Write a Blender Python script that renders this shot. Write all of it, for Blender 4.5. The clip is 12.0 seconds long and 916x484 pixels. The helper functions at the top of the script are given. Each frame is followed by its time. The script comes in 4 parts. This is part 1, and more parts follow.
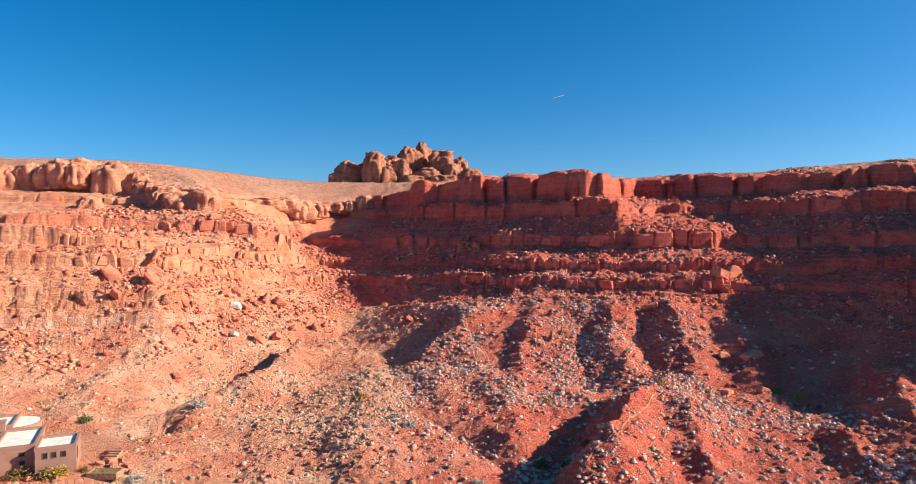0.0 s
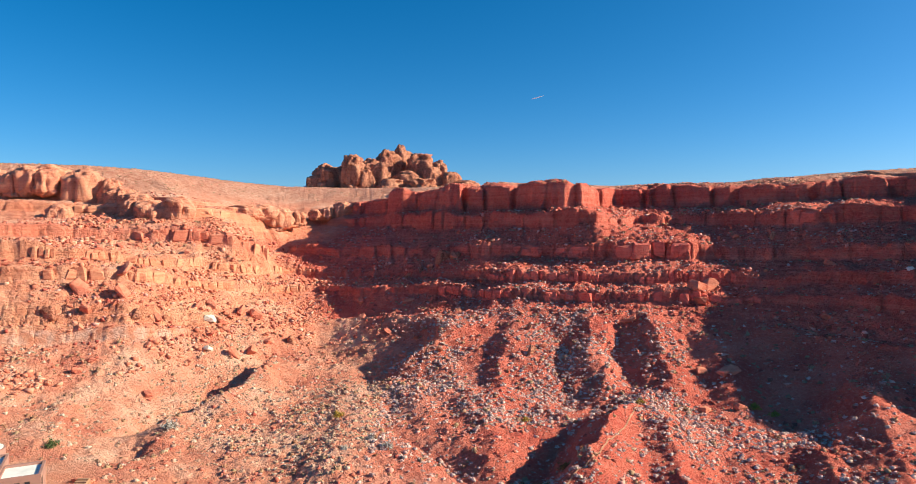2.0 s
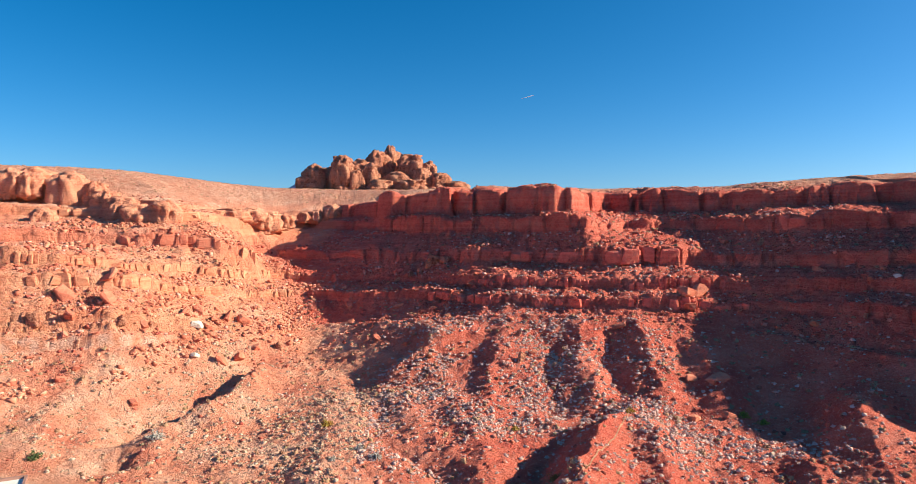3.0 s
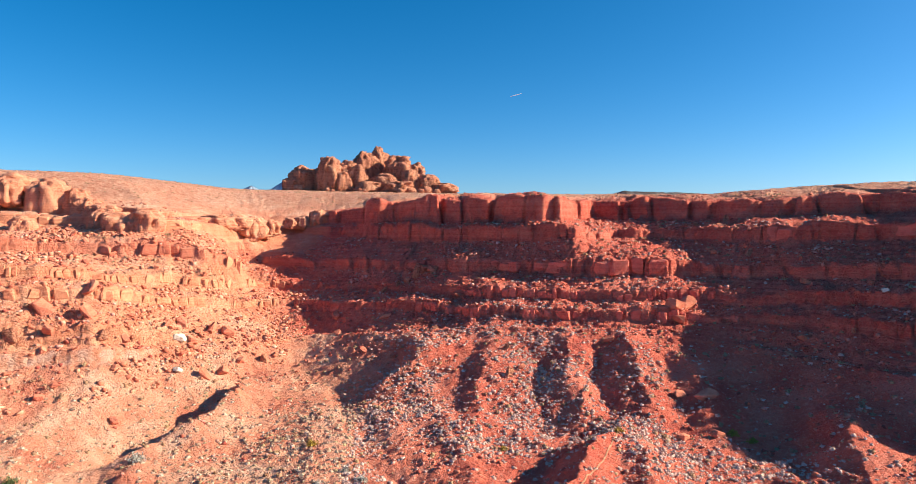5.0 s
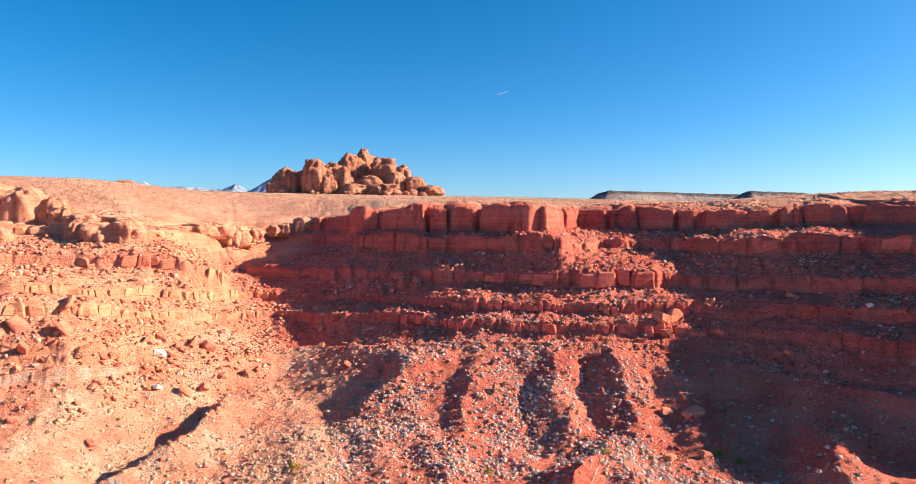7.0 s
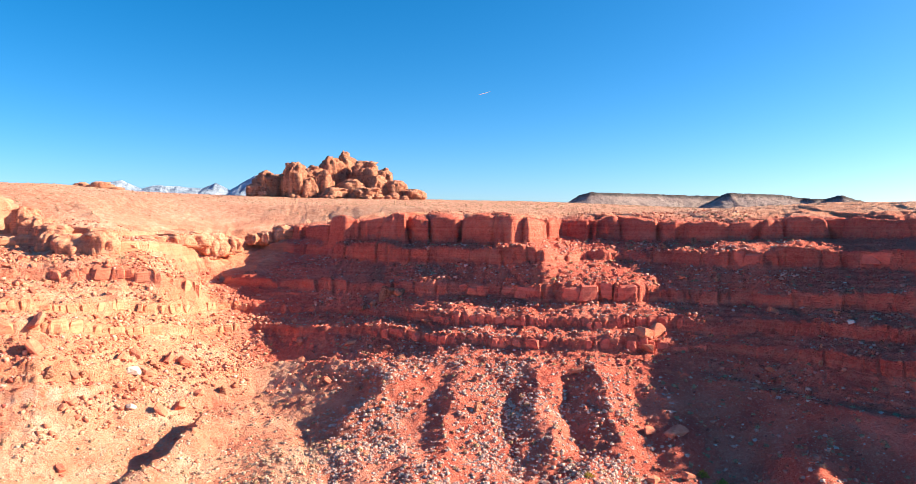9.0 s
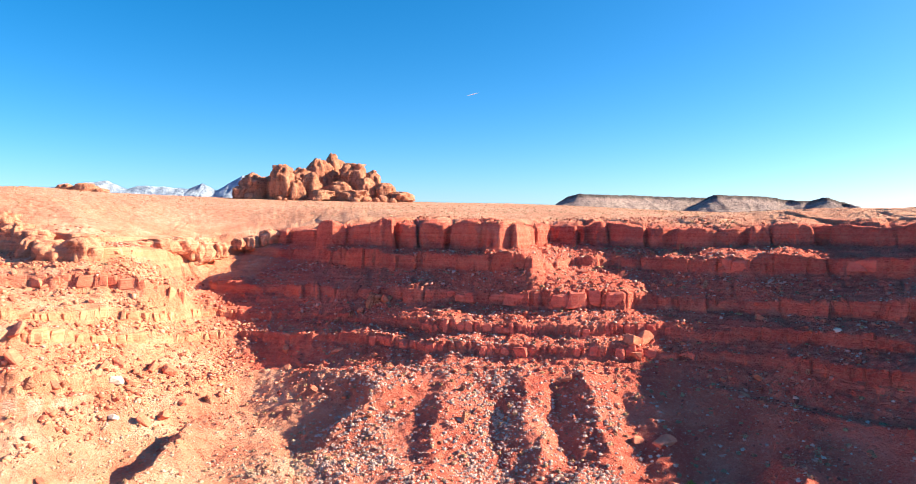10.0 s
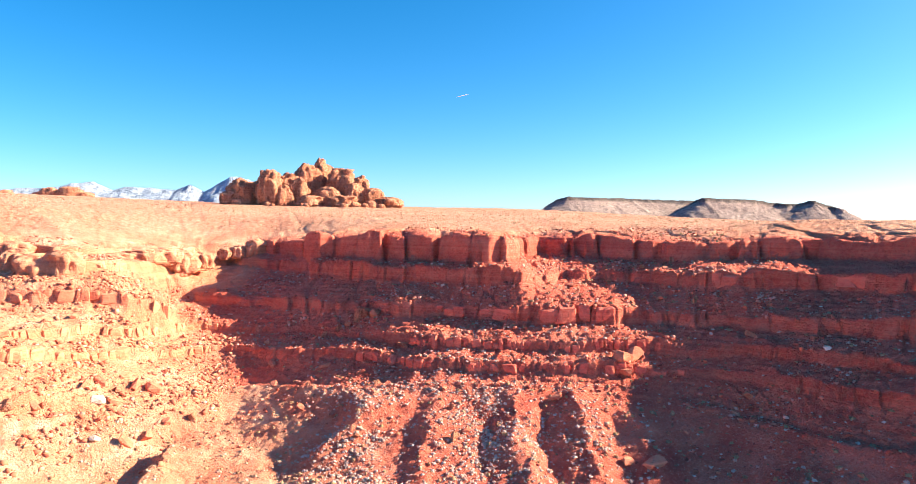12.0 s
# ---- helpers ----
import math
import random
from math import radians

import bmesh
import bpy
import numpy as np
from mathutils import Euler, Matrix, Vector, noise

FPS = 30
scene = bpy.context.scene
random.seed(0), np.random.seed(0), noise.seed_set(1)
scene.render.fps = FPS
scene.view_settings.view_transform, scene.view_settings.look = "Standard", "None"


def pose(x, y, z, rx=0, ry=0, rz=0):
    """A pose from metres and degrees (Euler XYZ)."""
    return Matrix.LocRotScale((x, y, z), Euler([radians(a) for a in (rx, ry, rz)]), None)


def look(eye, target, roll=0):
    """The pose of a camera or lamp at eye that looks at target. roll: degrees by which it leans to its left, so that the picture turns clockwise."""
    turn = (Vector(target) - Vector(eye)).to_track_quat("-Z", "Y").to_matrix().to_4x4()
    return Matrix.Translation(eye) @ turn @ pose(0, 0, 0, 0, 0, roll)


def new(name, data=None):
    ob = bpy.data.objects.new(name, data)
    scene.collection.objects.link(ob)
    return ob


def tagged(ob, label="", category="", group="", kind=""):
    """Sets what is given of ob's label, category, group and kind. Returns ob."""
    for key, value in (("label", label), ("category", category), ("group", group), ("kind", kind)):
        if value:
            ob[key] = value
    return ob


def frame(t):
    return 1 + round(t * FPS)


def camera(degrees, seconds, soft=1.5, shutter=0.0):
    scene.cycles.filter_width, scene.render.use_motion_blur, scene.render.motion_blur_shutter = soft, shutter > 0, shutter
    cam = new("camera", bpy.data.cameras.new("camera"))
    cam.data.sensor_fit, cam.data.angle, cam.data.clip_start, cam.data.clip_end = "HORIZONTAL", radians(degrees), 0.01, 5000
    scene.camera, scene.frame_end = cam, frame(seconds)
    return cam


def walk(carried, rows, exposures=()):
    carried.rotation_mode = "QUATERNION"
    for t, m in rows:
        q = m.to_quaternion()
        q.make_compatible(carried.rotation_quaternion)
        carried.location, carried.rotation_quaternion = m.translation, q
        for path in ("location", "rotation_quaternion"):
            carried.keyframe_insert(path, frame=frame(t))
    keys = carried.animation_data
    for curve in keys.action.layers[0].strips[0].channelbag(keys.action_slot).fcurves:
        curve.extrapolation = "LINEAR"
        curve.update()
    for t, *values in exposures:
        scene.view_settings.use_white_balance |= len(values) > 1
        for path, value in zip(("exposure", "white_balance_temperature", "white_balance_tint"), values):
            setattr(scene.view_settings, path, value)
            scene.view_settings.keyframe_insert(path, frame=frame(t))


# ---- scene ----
cam = camera(70.07, 12.0, soft=0.55)
PATH = [
    (0.0, 0.000, 0.000, 35.000, -0.000, -0.999, 0.000),
    (0.5, 0.008, 0.270, 35.837, -0.208, -0.978, -0.011),
    (1.0, 0.112, 0.587, 36.694, -0.687, -0.970, -0.015),
    (1.5, 0.186, 0.953, 37.538, -1.255, -0.995, -0.034),
    (2.0, 0.232, 1.339, 38.398, -1.815, -1.026, -0.072),
    (2.5, 0.273, 1.727, 39.291, -2.303, -1.066, -0.120),
    (3.0, 0.327, 2.165, 40.185, -2.692, -1.117, -0.147),
    (5.0, 0.601, 4.089, 43.940, -3.719, -1.337, -0.187),
    (5.5, 0.691, 4.597, 44.931, -3.952, -1.386, -0.178),
    (6.0, 0.795, 5.105, 45.941, -4.230, -1.432, -0.165),
    (6.5, 0.899, 5.591, 46.961, -4.556, -1.489, -0.151),
    (7.0, 0.987, 6.058, 48.017, -4.913, -1.537, -0.135),
    (9.0, 1.282, 8.256, 51.923, -6.466, -1.595, -0.204),
    (9.5, 1.372, 8.808, 52.812, -6.953, -1.577, -0.226),
    (10.0, 1.496, 9.367, 53.663, -7.493, -1.535, -0.250),
    (10.5, 1.635, 9.915, 54.493, -8.033, -1.507, -0.266),
    (11.0, 1.745, 10.413, 55.407, -8.376, -1.485, -0.268),
    (11.5, 1.778, 10.861, 56.386, -8.416, -1.475, -0.267),
    (12.0, 1.887, 11.294, 57.426, -8.431, -1.448, -0.280),
]
walk(cam, [(t, pose(x, y, z, 90 + pitch, roll, yaw)) for t, x, y, z, yaw, pitch, roll in PATH],
     exposures=[(0.0, 0.95, 6400, 12), (3.0, 1.02, 6450, 12), (7.0, 1.32, 6600, 13), (9.5, 1.62, 6750, 14), (12.0, 1.9, 7000, 15)])

# ---- light ----
SUN_AZ, SUN_EL = 2.5, 26.6     # degrees from +x towards the camera side, and above the horizon
sun_way = Vector((math.cos(radians(SUN_AZ)) * math.cos(radians(SUN_EL)), -math.sin(radians(SUN_AZ)) * math.cos(radians(SUN_EL)), math.sin(radians(SUN_EL))))
world = bpy.data.worlds.new("sky")
scene.world = world
world.use_nodes = True
wn = world.node_tree
wn.nodes.clear()
sky = wn.nodes.new("ShaderNodeTexSky")
sky.sky_type, sky.sun_disc = "NISHITA", False
sky.sun_elevation = radians(SUN_EL)
sky.sun_rotation = radians(90 + SUN_AZ)
sky.altitude, sky.air_density, sky.dust_density, sky.ozone_density = 900, 0.8, 1.5, 5.0
hue = wn.nodes.new("ShaderNodeHueSaturation")
hue.inputs["Hue"].default_value = 0.491
hue.inputs["Saturation"].default_value = 1.30
bg = wn.nodes.new("ShaderNodeBackground")
bg.inputs["Strength"].default_value = 0.073
out = wn.nodes.new("ShaderNodeOutputWorld")
wn.links.new(sky.outputs[0], hue.inputs["Color"])
wn.links.new(hue.outputs[0], bg.inputs["Color"])
wn.links.new(bg.outputs[0], out.inputs["Surface"])
sun = new("sun", bpy.data.lights.new("sun", "SUN"))
sun.data.energy, sun.data.angle, sun.data.color = 4.35, radians(0.53), (1.0, 0.925, 0.65)
sun.matrix_world = look(sun_way * 900, (0, 0, 0))


# ---- materials ----
class Mat:
    """A small node-material builder round one Principled shader."""

    def __init__(self, name, rough=0.9, metal=0.0):
        self.m = bpy.data.materials.new(name)
        self.m.use_nodes = True
        self.t = self.m.node_tree
        self.b = self.t.nodes["Principled BSDF"]
        self.b.inputs["Roughness"].default_value = rough
        self.b.inputs["Metallic"].default_value = metal
        self.b.inputs["Specular IOR Level"].default_value = 0.2
        self.pos = self.node("ShaderNodeNewGeometry").outputs["Position"]

    def node(self, kind, **props):
        n = self.t.nodes.new(kind)
        for key, value in props.items():
            setattr(n, key, value)
        return n

    def link(self, a, b):
        self.t.links.new(a, b)

    def scaled(self, sx, sy, sz, src=None):
        n = self.node("ShaderNodeVectorMath", operation="MULTIPLY")
        self.link(src or self.pos, n.inputs[0])
        n.inputs[1].default_value = (sx, sy, sz)
        return n.outputs[0]

    def noise(self, scale, detail=4, rough=0.55, src=None, distort=0.0):
        n = self.node("ShaderNodeTexNoise")
        n.inputs["Scale"].default_value, n.inputs["Detail"].default_value = scale, detail
        n.inputs["Roughness"].default_value, n.inputs["Distortion"].default_value = rough, distort
        self.link(src or self.pos, n.inputs["Vector"])
        return n.outputs["Fac"]

    def ramp(self, fac, stops):
        n = self.node("ShaderNodeValToRGB")
        el = n.color_ramp.elements
        while len(el) < len(stops):
            el.new(0.5)
        for e, (p, c) in zip(el, stops):
            e.position = p
            e.color = (*c, 1) if len(c) == 3 else c
        self.link(fac, n.inputs["Fac"])
        return n.outputs["Color"]

    def grey(self, fac, lo, hi):
        if lo > hi:
            return self.ramp(fac, [(hi, (1, 1, 1)), (lo, (0, 0, 0))])
        return self.ramp(fac, [(lo, (0, 0, 0)), (hi, (1, 1, 1))])

    def mix(self, fac, a, b, blend="MIX"):
        n = self.node("ShaderNodeMix", data_type="RGBA", blend_type=blend)
        for value, spot in ((fac, n.inputs[0]), (a, n.inputs[6]), (b, n.inputs[7])):
            if isinstance(value, (int, float)):
                spot.default_value = value
            elif isinstance(value, tuple):
                spot.default_value = (*value, 1)
            else:
                self.link(value, spot)
        return n.outputs[2]

    def attr(self, name):
        n = self.node("ShaderNodeAttribute", attribute_name=name)
        return n.outputs["Fac"]

    def add(self, a, b, op="ADD"):
        n = self.node("ShaderNodeMath", operation=op)
        for i, value in enumerate((a, b)):
            if isinstance(value, (int, float)):
                n.inputs[i].default_value = value
            else:
                self.link(value, n.inputs[i])
        return n.outputs[0]

    def colour(self, c):
        if isinstance(c, tuple):
            self.b.inputs["Base Color"].default_value = (*c, 1)
        else:
            self.link(c, self.b.inputs["Base Color"])
        return self

    def bump(self, fac, strength=0.5, dist=0.1):
        n = self.node("ShaderNodeBump")
        n.inputs["Strength"].default_value, n.inputs["Distance"].default_value = strength, dist
        self.link(fac, n.inputs["Height"])
        self.link(n.outputs[0], self.b.inputs["Normal"])
        return self


def rock_colours(m, dark, mid, light):
    """Bedded red sandstone: thin beds along z, blotches and fine grain."""
    warp = m.noise(0.05, 3)
    beds = m.noise(1.0, 5, 0.62, m.scaled(0.025, 0.025, 1.1))
    beds2 = m.noise(1.0, 3, 0.6, m.scaled(0.12, 0.12, 3.0))
    blotch = m.noise(0.3, 6, 0.7)
    base = m.ramp(m.add(m.add(m.add(beds, 0.35, "MULTIPLY"), m.add(warp, 0.25, "MULTIPLY")), m.add(blotch, 0.4, "MULTIPLY")), [(0.38, dark), (0.5, mid), (0.62, light)])
    base = m.mix(m.add(m.grey(beds2, 0.54, 0.7), 0.12, "MULTIPLY"), base, light)
    grain = m.noise(1.3, 8, 0.78)
    bent = m.node("ShaderNodeVectorMath", operation="MULTIPLY_ADD")
    wob = m.node("ShaderNodeTexNoise")
    wob.inputs["Scale"].default_value, wob.inputs["Detail"].default_value = 0.8, 3
    m.link(m.pos, wob.inputs["Vector"])
    m.link(wob.outputs["Color"], bent.inputs[0])
    bent.inputs[1].default_value = (1.6, 1.6, 1.2)
    m.link(m.scaled(0.8, 0.8, 1.0), bent.inputs[2])
    split = m.node("ShaderNodeTexVoronoi", feature="DISTANCE_TO_EDGE")
    split.inputs["Scale"].default_value = 0.75
    m.link(bent.outputs[0], split.inputs["Vector"])
    crack = m.grey(split.outputs["Distance"], 0.0, 0.09)
    base = m.mix(m.add(m.add(1.0, crack, "SUBTRACT"), 0.55, "MULTIPLY"), base, tuple(c * 0.55 for c in dark))
    grain = m.add(grain, m.add(crack, 0.35, "MULTIPLY"))
    base = m.mix(m.add(m.grey(grain, 0.88, 1.03), 0.7, "MULTIPLY"), base, tuple(c * 0.7 for c in dark))
    base = m.mix(m.add(m.grey(grain, 0.79, 0.69), 0.4, "MULTIPLY"), base, tuple(min(1, c * 1.15) for c in light))
    return base, beds, beds2, grain


def terrain_material():
    m = Mat("red_desert_ground", 0.95)
    rock, beds, beds2, grain = rock_colours(m, (0.56, 0.092, 0.068), (0.75, 0.162, 0.115), (0.83, 0.27, 0.19))
    buff = m.ramp(m.add(m.add(beds, 0.5, "MULTIPLY"), m.add(m.noise(0.35, 6, 0.7), 0.5, "MULTIPLY")), [(0.36, (0.54, 0.145, 0.09)), (0.5, (0.70, 0.27, 0.155)), (0.62, (0.78, 0.40, 0.245))])
    buff = m.mix(m.add(m.grey(grain, 0.89, 1.03), 0.6, "MULTIPLY"), buff, (0.45, 0.12, 0.08))
    rock = m.mix(m.attr("red"), buff, rock)
    # loose red earth on the slopes
    patch = m.noise(0.09, 5, 0.6)
    soil = m.ramp(patch, [(0.35, (0.64, 0.19, 0.12)), (0.5, (0.76, 0.30, 0.19)), (0.66, (0.82, 0.46, 0.33))])
    deep = m.ramp(patch, [(0.35, (0.60, 0.085, 0.062)), (0.5, (0.72, 0.132, 0.088)), (0.66, (0.79, 0.19, 0.135))])
    soil = m.mix(m.attr("red"), soil, deep)
    peb = m.noise(1.5, 8, 0.82)
    soil = m.mix(m.add(m.grey(peb, 0.54, 0.61), 0.6, "MULTIPLY"), soil, (0.76, 0.38, 0.30))
    soil = m.mix(m.add(m.grey(peb, 0.46, 0.38), 0.45, "MULTIPLY"), soil, (0.40, 0.10, 0.06))
    speck = m.noise(4.5, 3, 0.7)
    soil = m.mix(m.add(m.grey(speck, 0.56, 0.64), 0.35, "MULTIPLY"), soil, (0.78, 0.45, 0.37))
    soil = m.mix(m.add(m.grey(speck, 0.45, 0.37), 0.3, "MULTIPLY"), soil, (0.38, 0.09, 0.06))
    col = m.mix(m.attr("rock"), soil, rock)
    # pale crust on the lower bed of the western hill
    col = m.mix(m.add(m.attr("pale"), m.grey(m.noise(0.35, 4), 0.4, 0.62), "MULTIPLY"), col, (0.74, 0.42, 0.33))
    # sandy plateau with dry grass
    dry = m.ramp(m.noise(0.5, 7, 0.82), [(0.38, (0.42, 0.135, 0.09)), (0.48, (0.60, 0.25, 0.175)), (0.60, (0.72, 0.45, 0.345))])
    far = m.ramp(m.noise(0.02, 4, 0.6), [(0.4, (0.52, 0.20, 0.125)), (0.6, (0.62, 0.35, 0.25))])
    dry = m.mix(0.35, dry, far)
    col = m.mix(m.attr("plateau"), col, dry)
    m.colour(col)
    m.bump(m.add(m.add(grain, 0.6, "MULTIPLY"), m.add(m.add(m.add(beds2, m.attr("rock"), "MULTIPLY"), 0.35, "MULTIPLY"), m.add(m.add(peb, 0.5, "MULTIPLY"), m.add(speck, 0.35, "MULTIPLY")))), 1.0, 0.8)
    return m.m


def rock_material(name, dark, mid, light, bump=0.8, dist=0.3):
    m = Mat(name, 0.93)
    rock, beds, beds2, grain = rock_colours(m, dark, mid, light)
    rnd = m.node("ShaderNodeObjectInfo").outputs["Random"]
    rock = m.mix(m.add(rnd, 0.3, "MULTIPLY"), rock, light)
    m.colour(rock)
    joints = m.noise(0.45, 6, 0.7, m.scaled(1, 1, 0.55))
    if dist > 1:
        rock = m.mix(m.add(m.grey(joints, 0.46, 0.38), 0.7, "MULTIPLY"), rock, tuple(c * 0.7 for c in dark))
        m.colour(rock)
    m.bump(m.add(m.add(m.add(grain, 0.7, "MULTIPLY"), joints), m.add(beds2, 0.6, "MULTIPLY")), bump, dist)
    return m.m


def island_material(name, stops, rough=0.9, scale=3.0):
    """Colour that varies from piece to piece of one joined mesh."""
    m = Mat(name, rough)
    isl = m.node("ShaderNodeNewGeometry").outputs["Random Per Island"]
    col = m.ramp(isl, stops)
    col = m.mix(m.add(m.noise(scale, 4), 0.35, "MULTIPLY"), col, stops[0][1])
    m.colour(col)
    return m.m


def plain(name, colour, rough=0.8, vary=0.12, scale=1.5, metal=0.0):
    m = Mat(name, rough, metal)
    darker = tuple(c * (1 - vary * 2.2) for c in colour)
    lighter = tuple(min(1, c * (1 + vary)) for c in colour)
    n = m.noise(scale, 5, 0.6)
    m.colour(m.ramp(n, [(0.32, darker), (0.5, colour), (0.7, lighter)]))
    m.bump(m.noise(scale * 14, 3), 0.25, 0.02)
    return m.m


M_GROUND = terrain_material()
M_ROCK = rock_material("red_sandstone", (0.40, 0.085, 0.06), (0.62, 0.17, 0.11), (0.72, 0.28, 0.18))
M_PALE = rock_material("orange_sandstone", (0.42, 0.11, 0.075), (0.66, 0.245, 0.155), (0.75, 0.37, 0.25), 1.0, 1.5)
M_BLOCK = rock_material("weathered_ledge_stone", (0.46, 0.12, 0.08), (0.66, 0.245, 0.145), (0.76, 0.37, 0.225))
M_WALL = rock_material("red_wall_stone", (0.50, 0.075, 0.06), (0.70, 0.14, 0.105), (0.80, 0.25, 0.18))
M_DOME = rock_material("orange_dome_stone", (0.46, 0.13, 0.085), (0.68, 0.25, 0.155), (0.77, 0.37, 0.25), 0.9, 0.6)
M_WHITE = rock_material("white_sandstone", (0.5, 0.36, 0.29), (0.66, 0.52, 0.44), (0.75, 0.64, 0.56), 0.5)
M_RUBBLE = island_material("rubble_stone", [(0.0, (0.36, 0.075, 0.06)), (0.5, (0.58, 0.18, 0.115)), (0.8, (0.68, 0.29, 0.23)), (1.0, (0.74, 0.44, 0.38))], 0.95)
M_HILL = island_material("hill_rubble_stone", [(0.0, (0.46, 0.13, 0.085)), (0.5, (0.65, 0.24, 0.15)), (0.9, (0.75, 0.36, 0.24)), (1.0, (0.78, 0.50, 0.40))], 0.95)
M_SAGE = island_material("sagebrush_leaf", [(0.0, (0.46, 0.25, 0.21)), (0.3, (0.60, 0.39, 0.345)), (0.9, (0.73, 0.53, 0.475)), (1.0, (0.46, 0.32, 0.16))], 0.9, 6.0)
M_TAN = island_material("tan_brush", [(0.0, (0.42, 0.23, 0.16)), (0.5, (0.58, 0.38, 0.28)), (0.9, (0.68, 0.50, 0.40)), (1.0, (0.42, 0.34, 0.17))], 0.9, 6.0)
M_LEDGE = island_material("ledge_brush_leaf", [(0.0, (0.40, 0.22, 0.18)), (0.6, (0.56, 0.38, 0.33)), (1.0, (0.68, 0.53, 0.47))], 0.9, 6.0)
M_DRY = island_material("dry_scrub", [(0.0, (0.28, 0.13, 0.08)), (0.5, (0.48, 0.27, 0.17)), (1.0, (0.42, 0.29, 0.16))], 0.9, 6.0)


# ---- numeric noise for the relief ----
def lattice(i, j, seed):
    n = (i.astype(np.int64) * 374761393 + j.astype(np.int64) * 668265263 + seed * 974711) & 0xFFFFFFFF
    n = ((n ^ (n >> 13)) * 1274126177) & 0xFFFFFFFF
    return ((n ^ (n >> 16)) & 0xFFFFFF) / float(0x1000000)


def vnoise(x, y, seed=0):
    i, j = np.floor(x), np.floor(y)
    u, v = x - i, y - j
    u, v = u * u * (3 - 2 * u), v * v * (3 - 2 * v)
    a, b = lattice(i, j, seed), lattice(i + 1, j, seed)
    c, d = lattice(i, j + 1, seed), lattice(i + 1, j + 1, seed)
    return (a + (b - a) * u) * (1 - v) + (c + (d - c) * u) * v


def fbm(x, y, size, octaves=4, seed=0, rough=0.5):
    """Fractal noise between about -1 and 1 with forms of the given size in metres."""
    total, amp, norm = 0, 1.0, 0.0
    for k in range(octaves):
        total = total + amp * (vnoise(x / size + 17.3 * k, y / size - 9.1 * k, seed + k) * 2 - 1)
        norm += amp
        amp *= rough
        size *= 0.5
    return total / norm


def cells(x, y, size, seed=0):
    """Jittered cells: distance to the nearest and to the next centre, in metres, and the cell's own number from 0 to 1."""
    gx, gy = x / size, y / size
    i, j = np.floor(gx), np.floor(gy)
    f1, f2, own = np.full(x.shape, 9.0), np.full(x.shape, 9.0), np.zeros(x.shape)
    for di in (-1, 0, 1):
        for dj in (-1, 0, 1):
            ci, cj = i + di, j + dj
            d = np.hypot(ci + lattice(ci, cj, seed) - gx, cj + lattice(ci, cj, seed + 7) - gy)
            nearer = d < f1
            f2 = np.where(nearer, f1, np.minimum(f2, d))
            own = np.where(nearer, lattice(ci, cj, seed + 13), own)
            f1 = np.where(nearer, d, f1)
    return f1 * size, f2 * size, own


def smooth(a, b, v):
    k = np.clip((v - a) / (b - a), 0, 1)
    return k * k * (3 - 2 * k)


# ---- the relief: long contours of the amphitheatre, from the wash up to the rim ----
# plan and height of each contour, and for the beds of rock the height of the cliff that stands on it
WASH = [(900, -140, -2), (250, -40, -2), (130, 20, 0), (70, 66, -1), (0, 74, -5), (-40, 78, -4), (-70, 70, -3), (-120, 60, -3), (-300, 20, -4), (-900, -40, -8)]
TOE = [(900, -60, 8), (250, 0, 8), (130, 50, 5.1), (104, 88, 4.1), (90, 111, 4), (73, 124, 2.8), (46, 129, 3.4), (27, 137, 3), (6, 149, 3.4), (-12, 157, 2.2),
       (-20, 168, 2.4), (-29, 185, 3.4), (-35, 191, 4.2), (-42, 184, 3.6), (-52, 161, -1.0), (-57, 142, -2), (-67, 139, 0.3), (-86, 134, 3.9), (-120, 120, 5), (-250, 90, 5), (-900, 20, 5)]
FOOT = [(900, -20, 18, 0), (250, 40, 18, 0), (140, 72, 18, 0), (110, 100, 16.5, 0), (97, 123, 15.5, 0), (87, 144, 15, 0), (76, 158, 16, 0), (53, 167.5, 18, 0), (22, 174, 17.6, 0), (-3, 187, 14.5, 0),
        (-14, 195, 13, 0), (-23, 203, 11.5, 0), (-31, 209, 10.4, 0), (-38, 206, 10, 0.3), (-43, 196, 10, 0.5), (-50, 188, 10.2, 0.6), (-58, 181, 10.4, 1.0), (-68, 171, 11.2, 2.6), (-77, 163.5, 11.4, 3.8), (-95, 158.5, 11.6, 4.0), (-130, 147, 13, 4), (-250, 112, 14, 6), (-900, 40, 14, 6)]
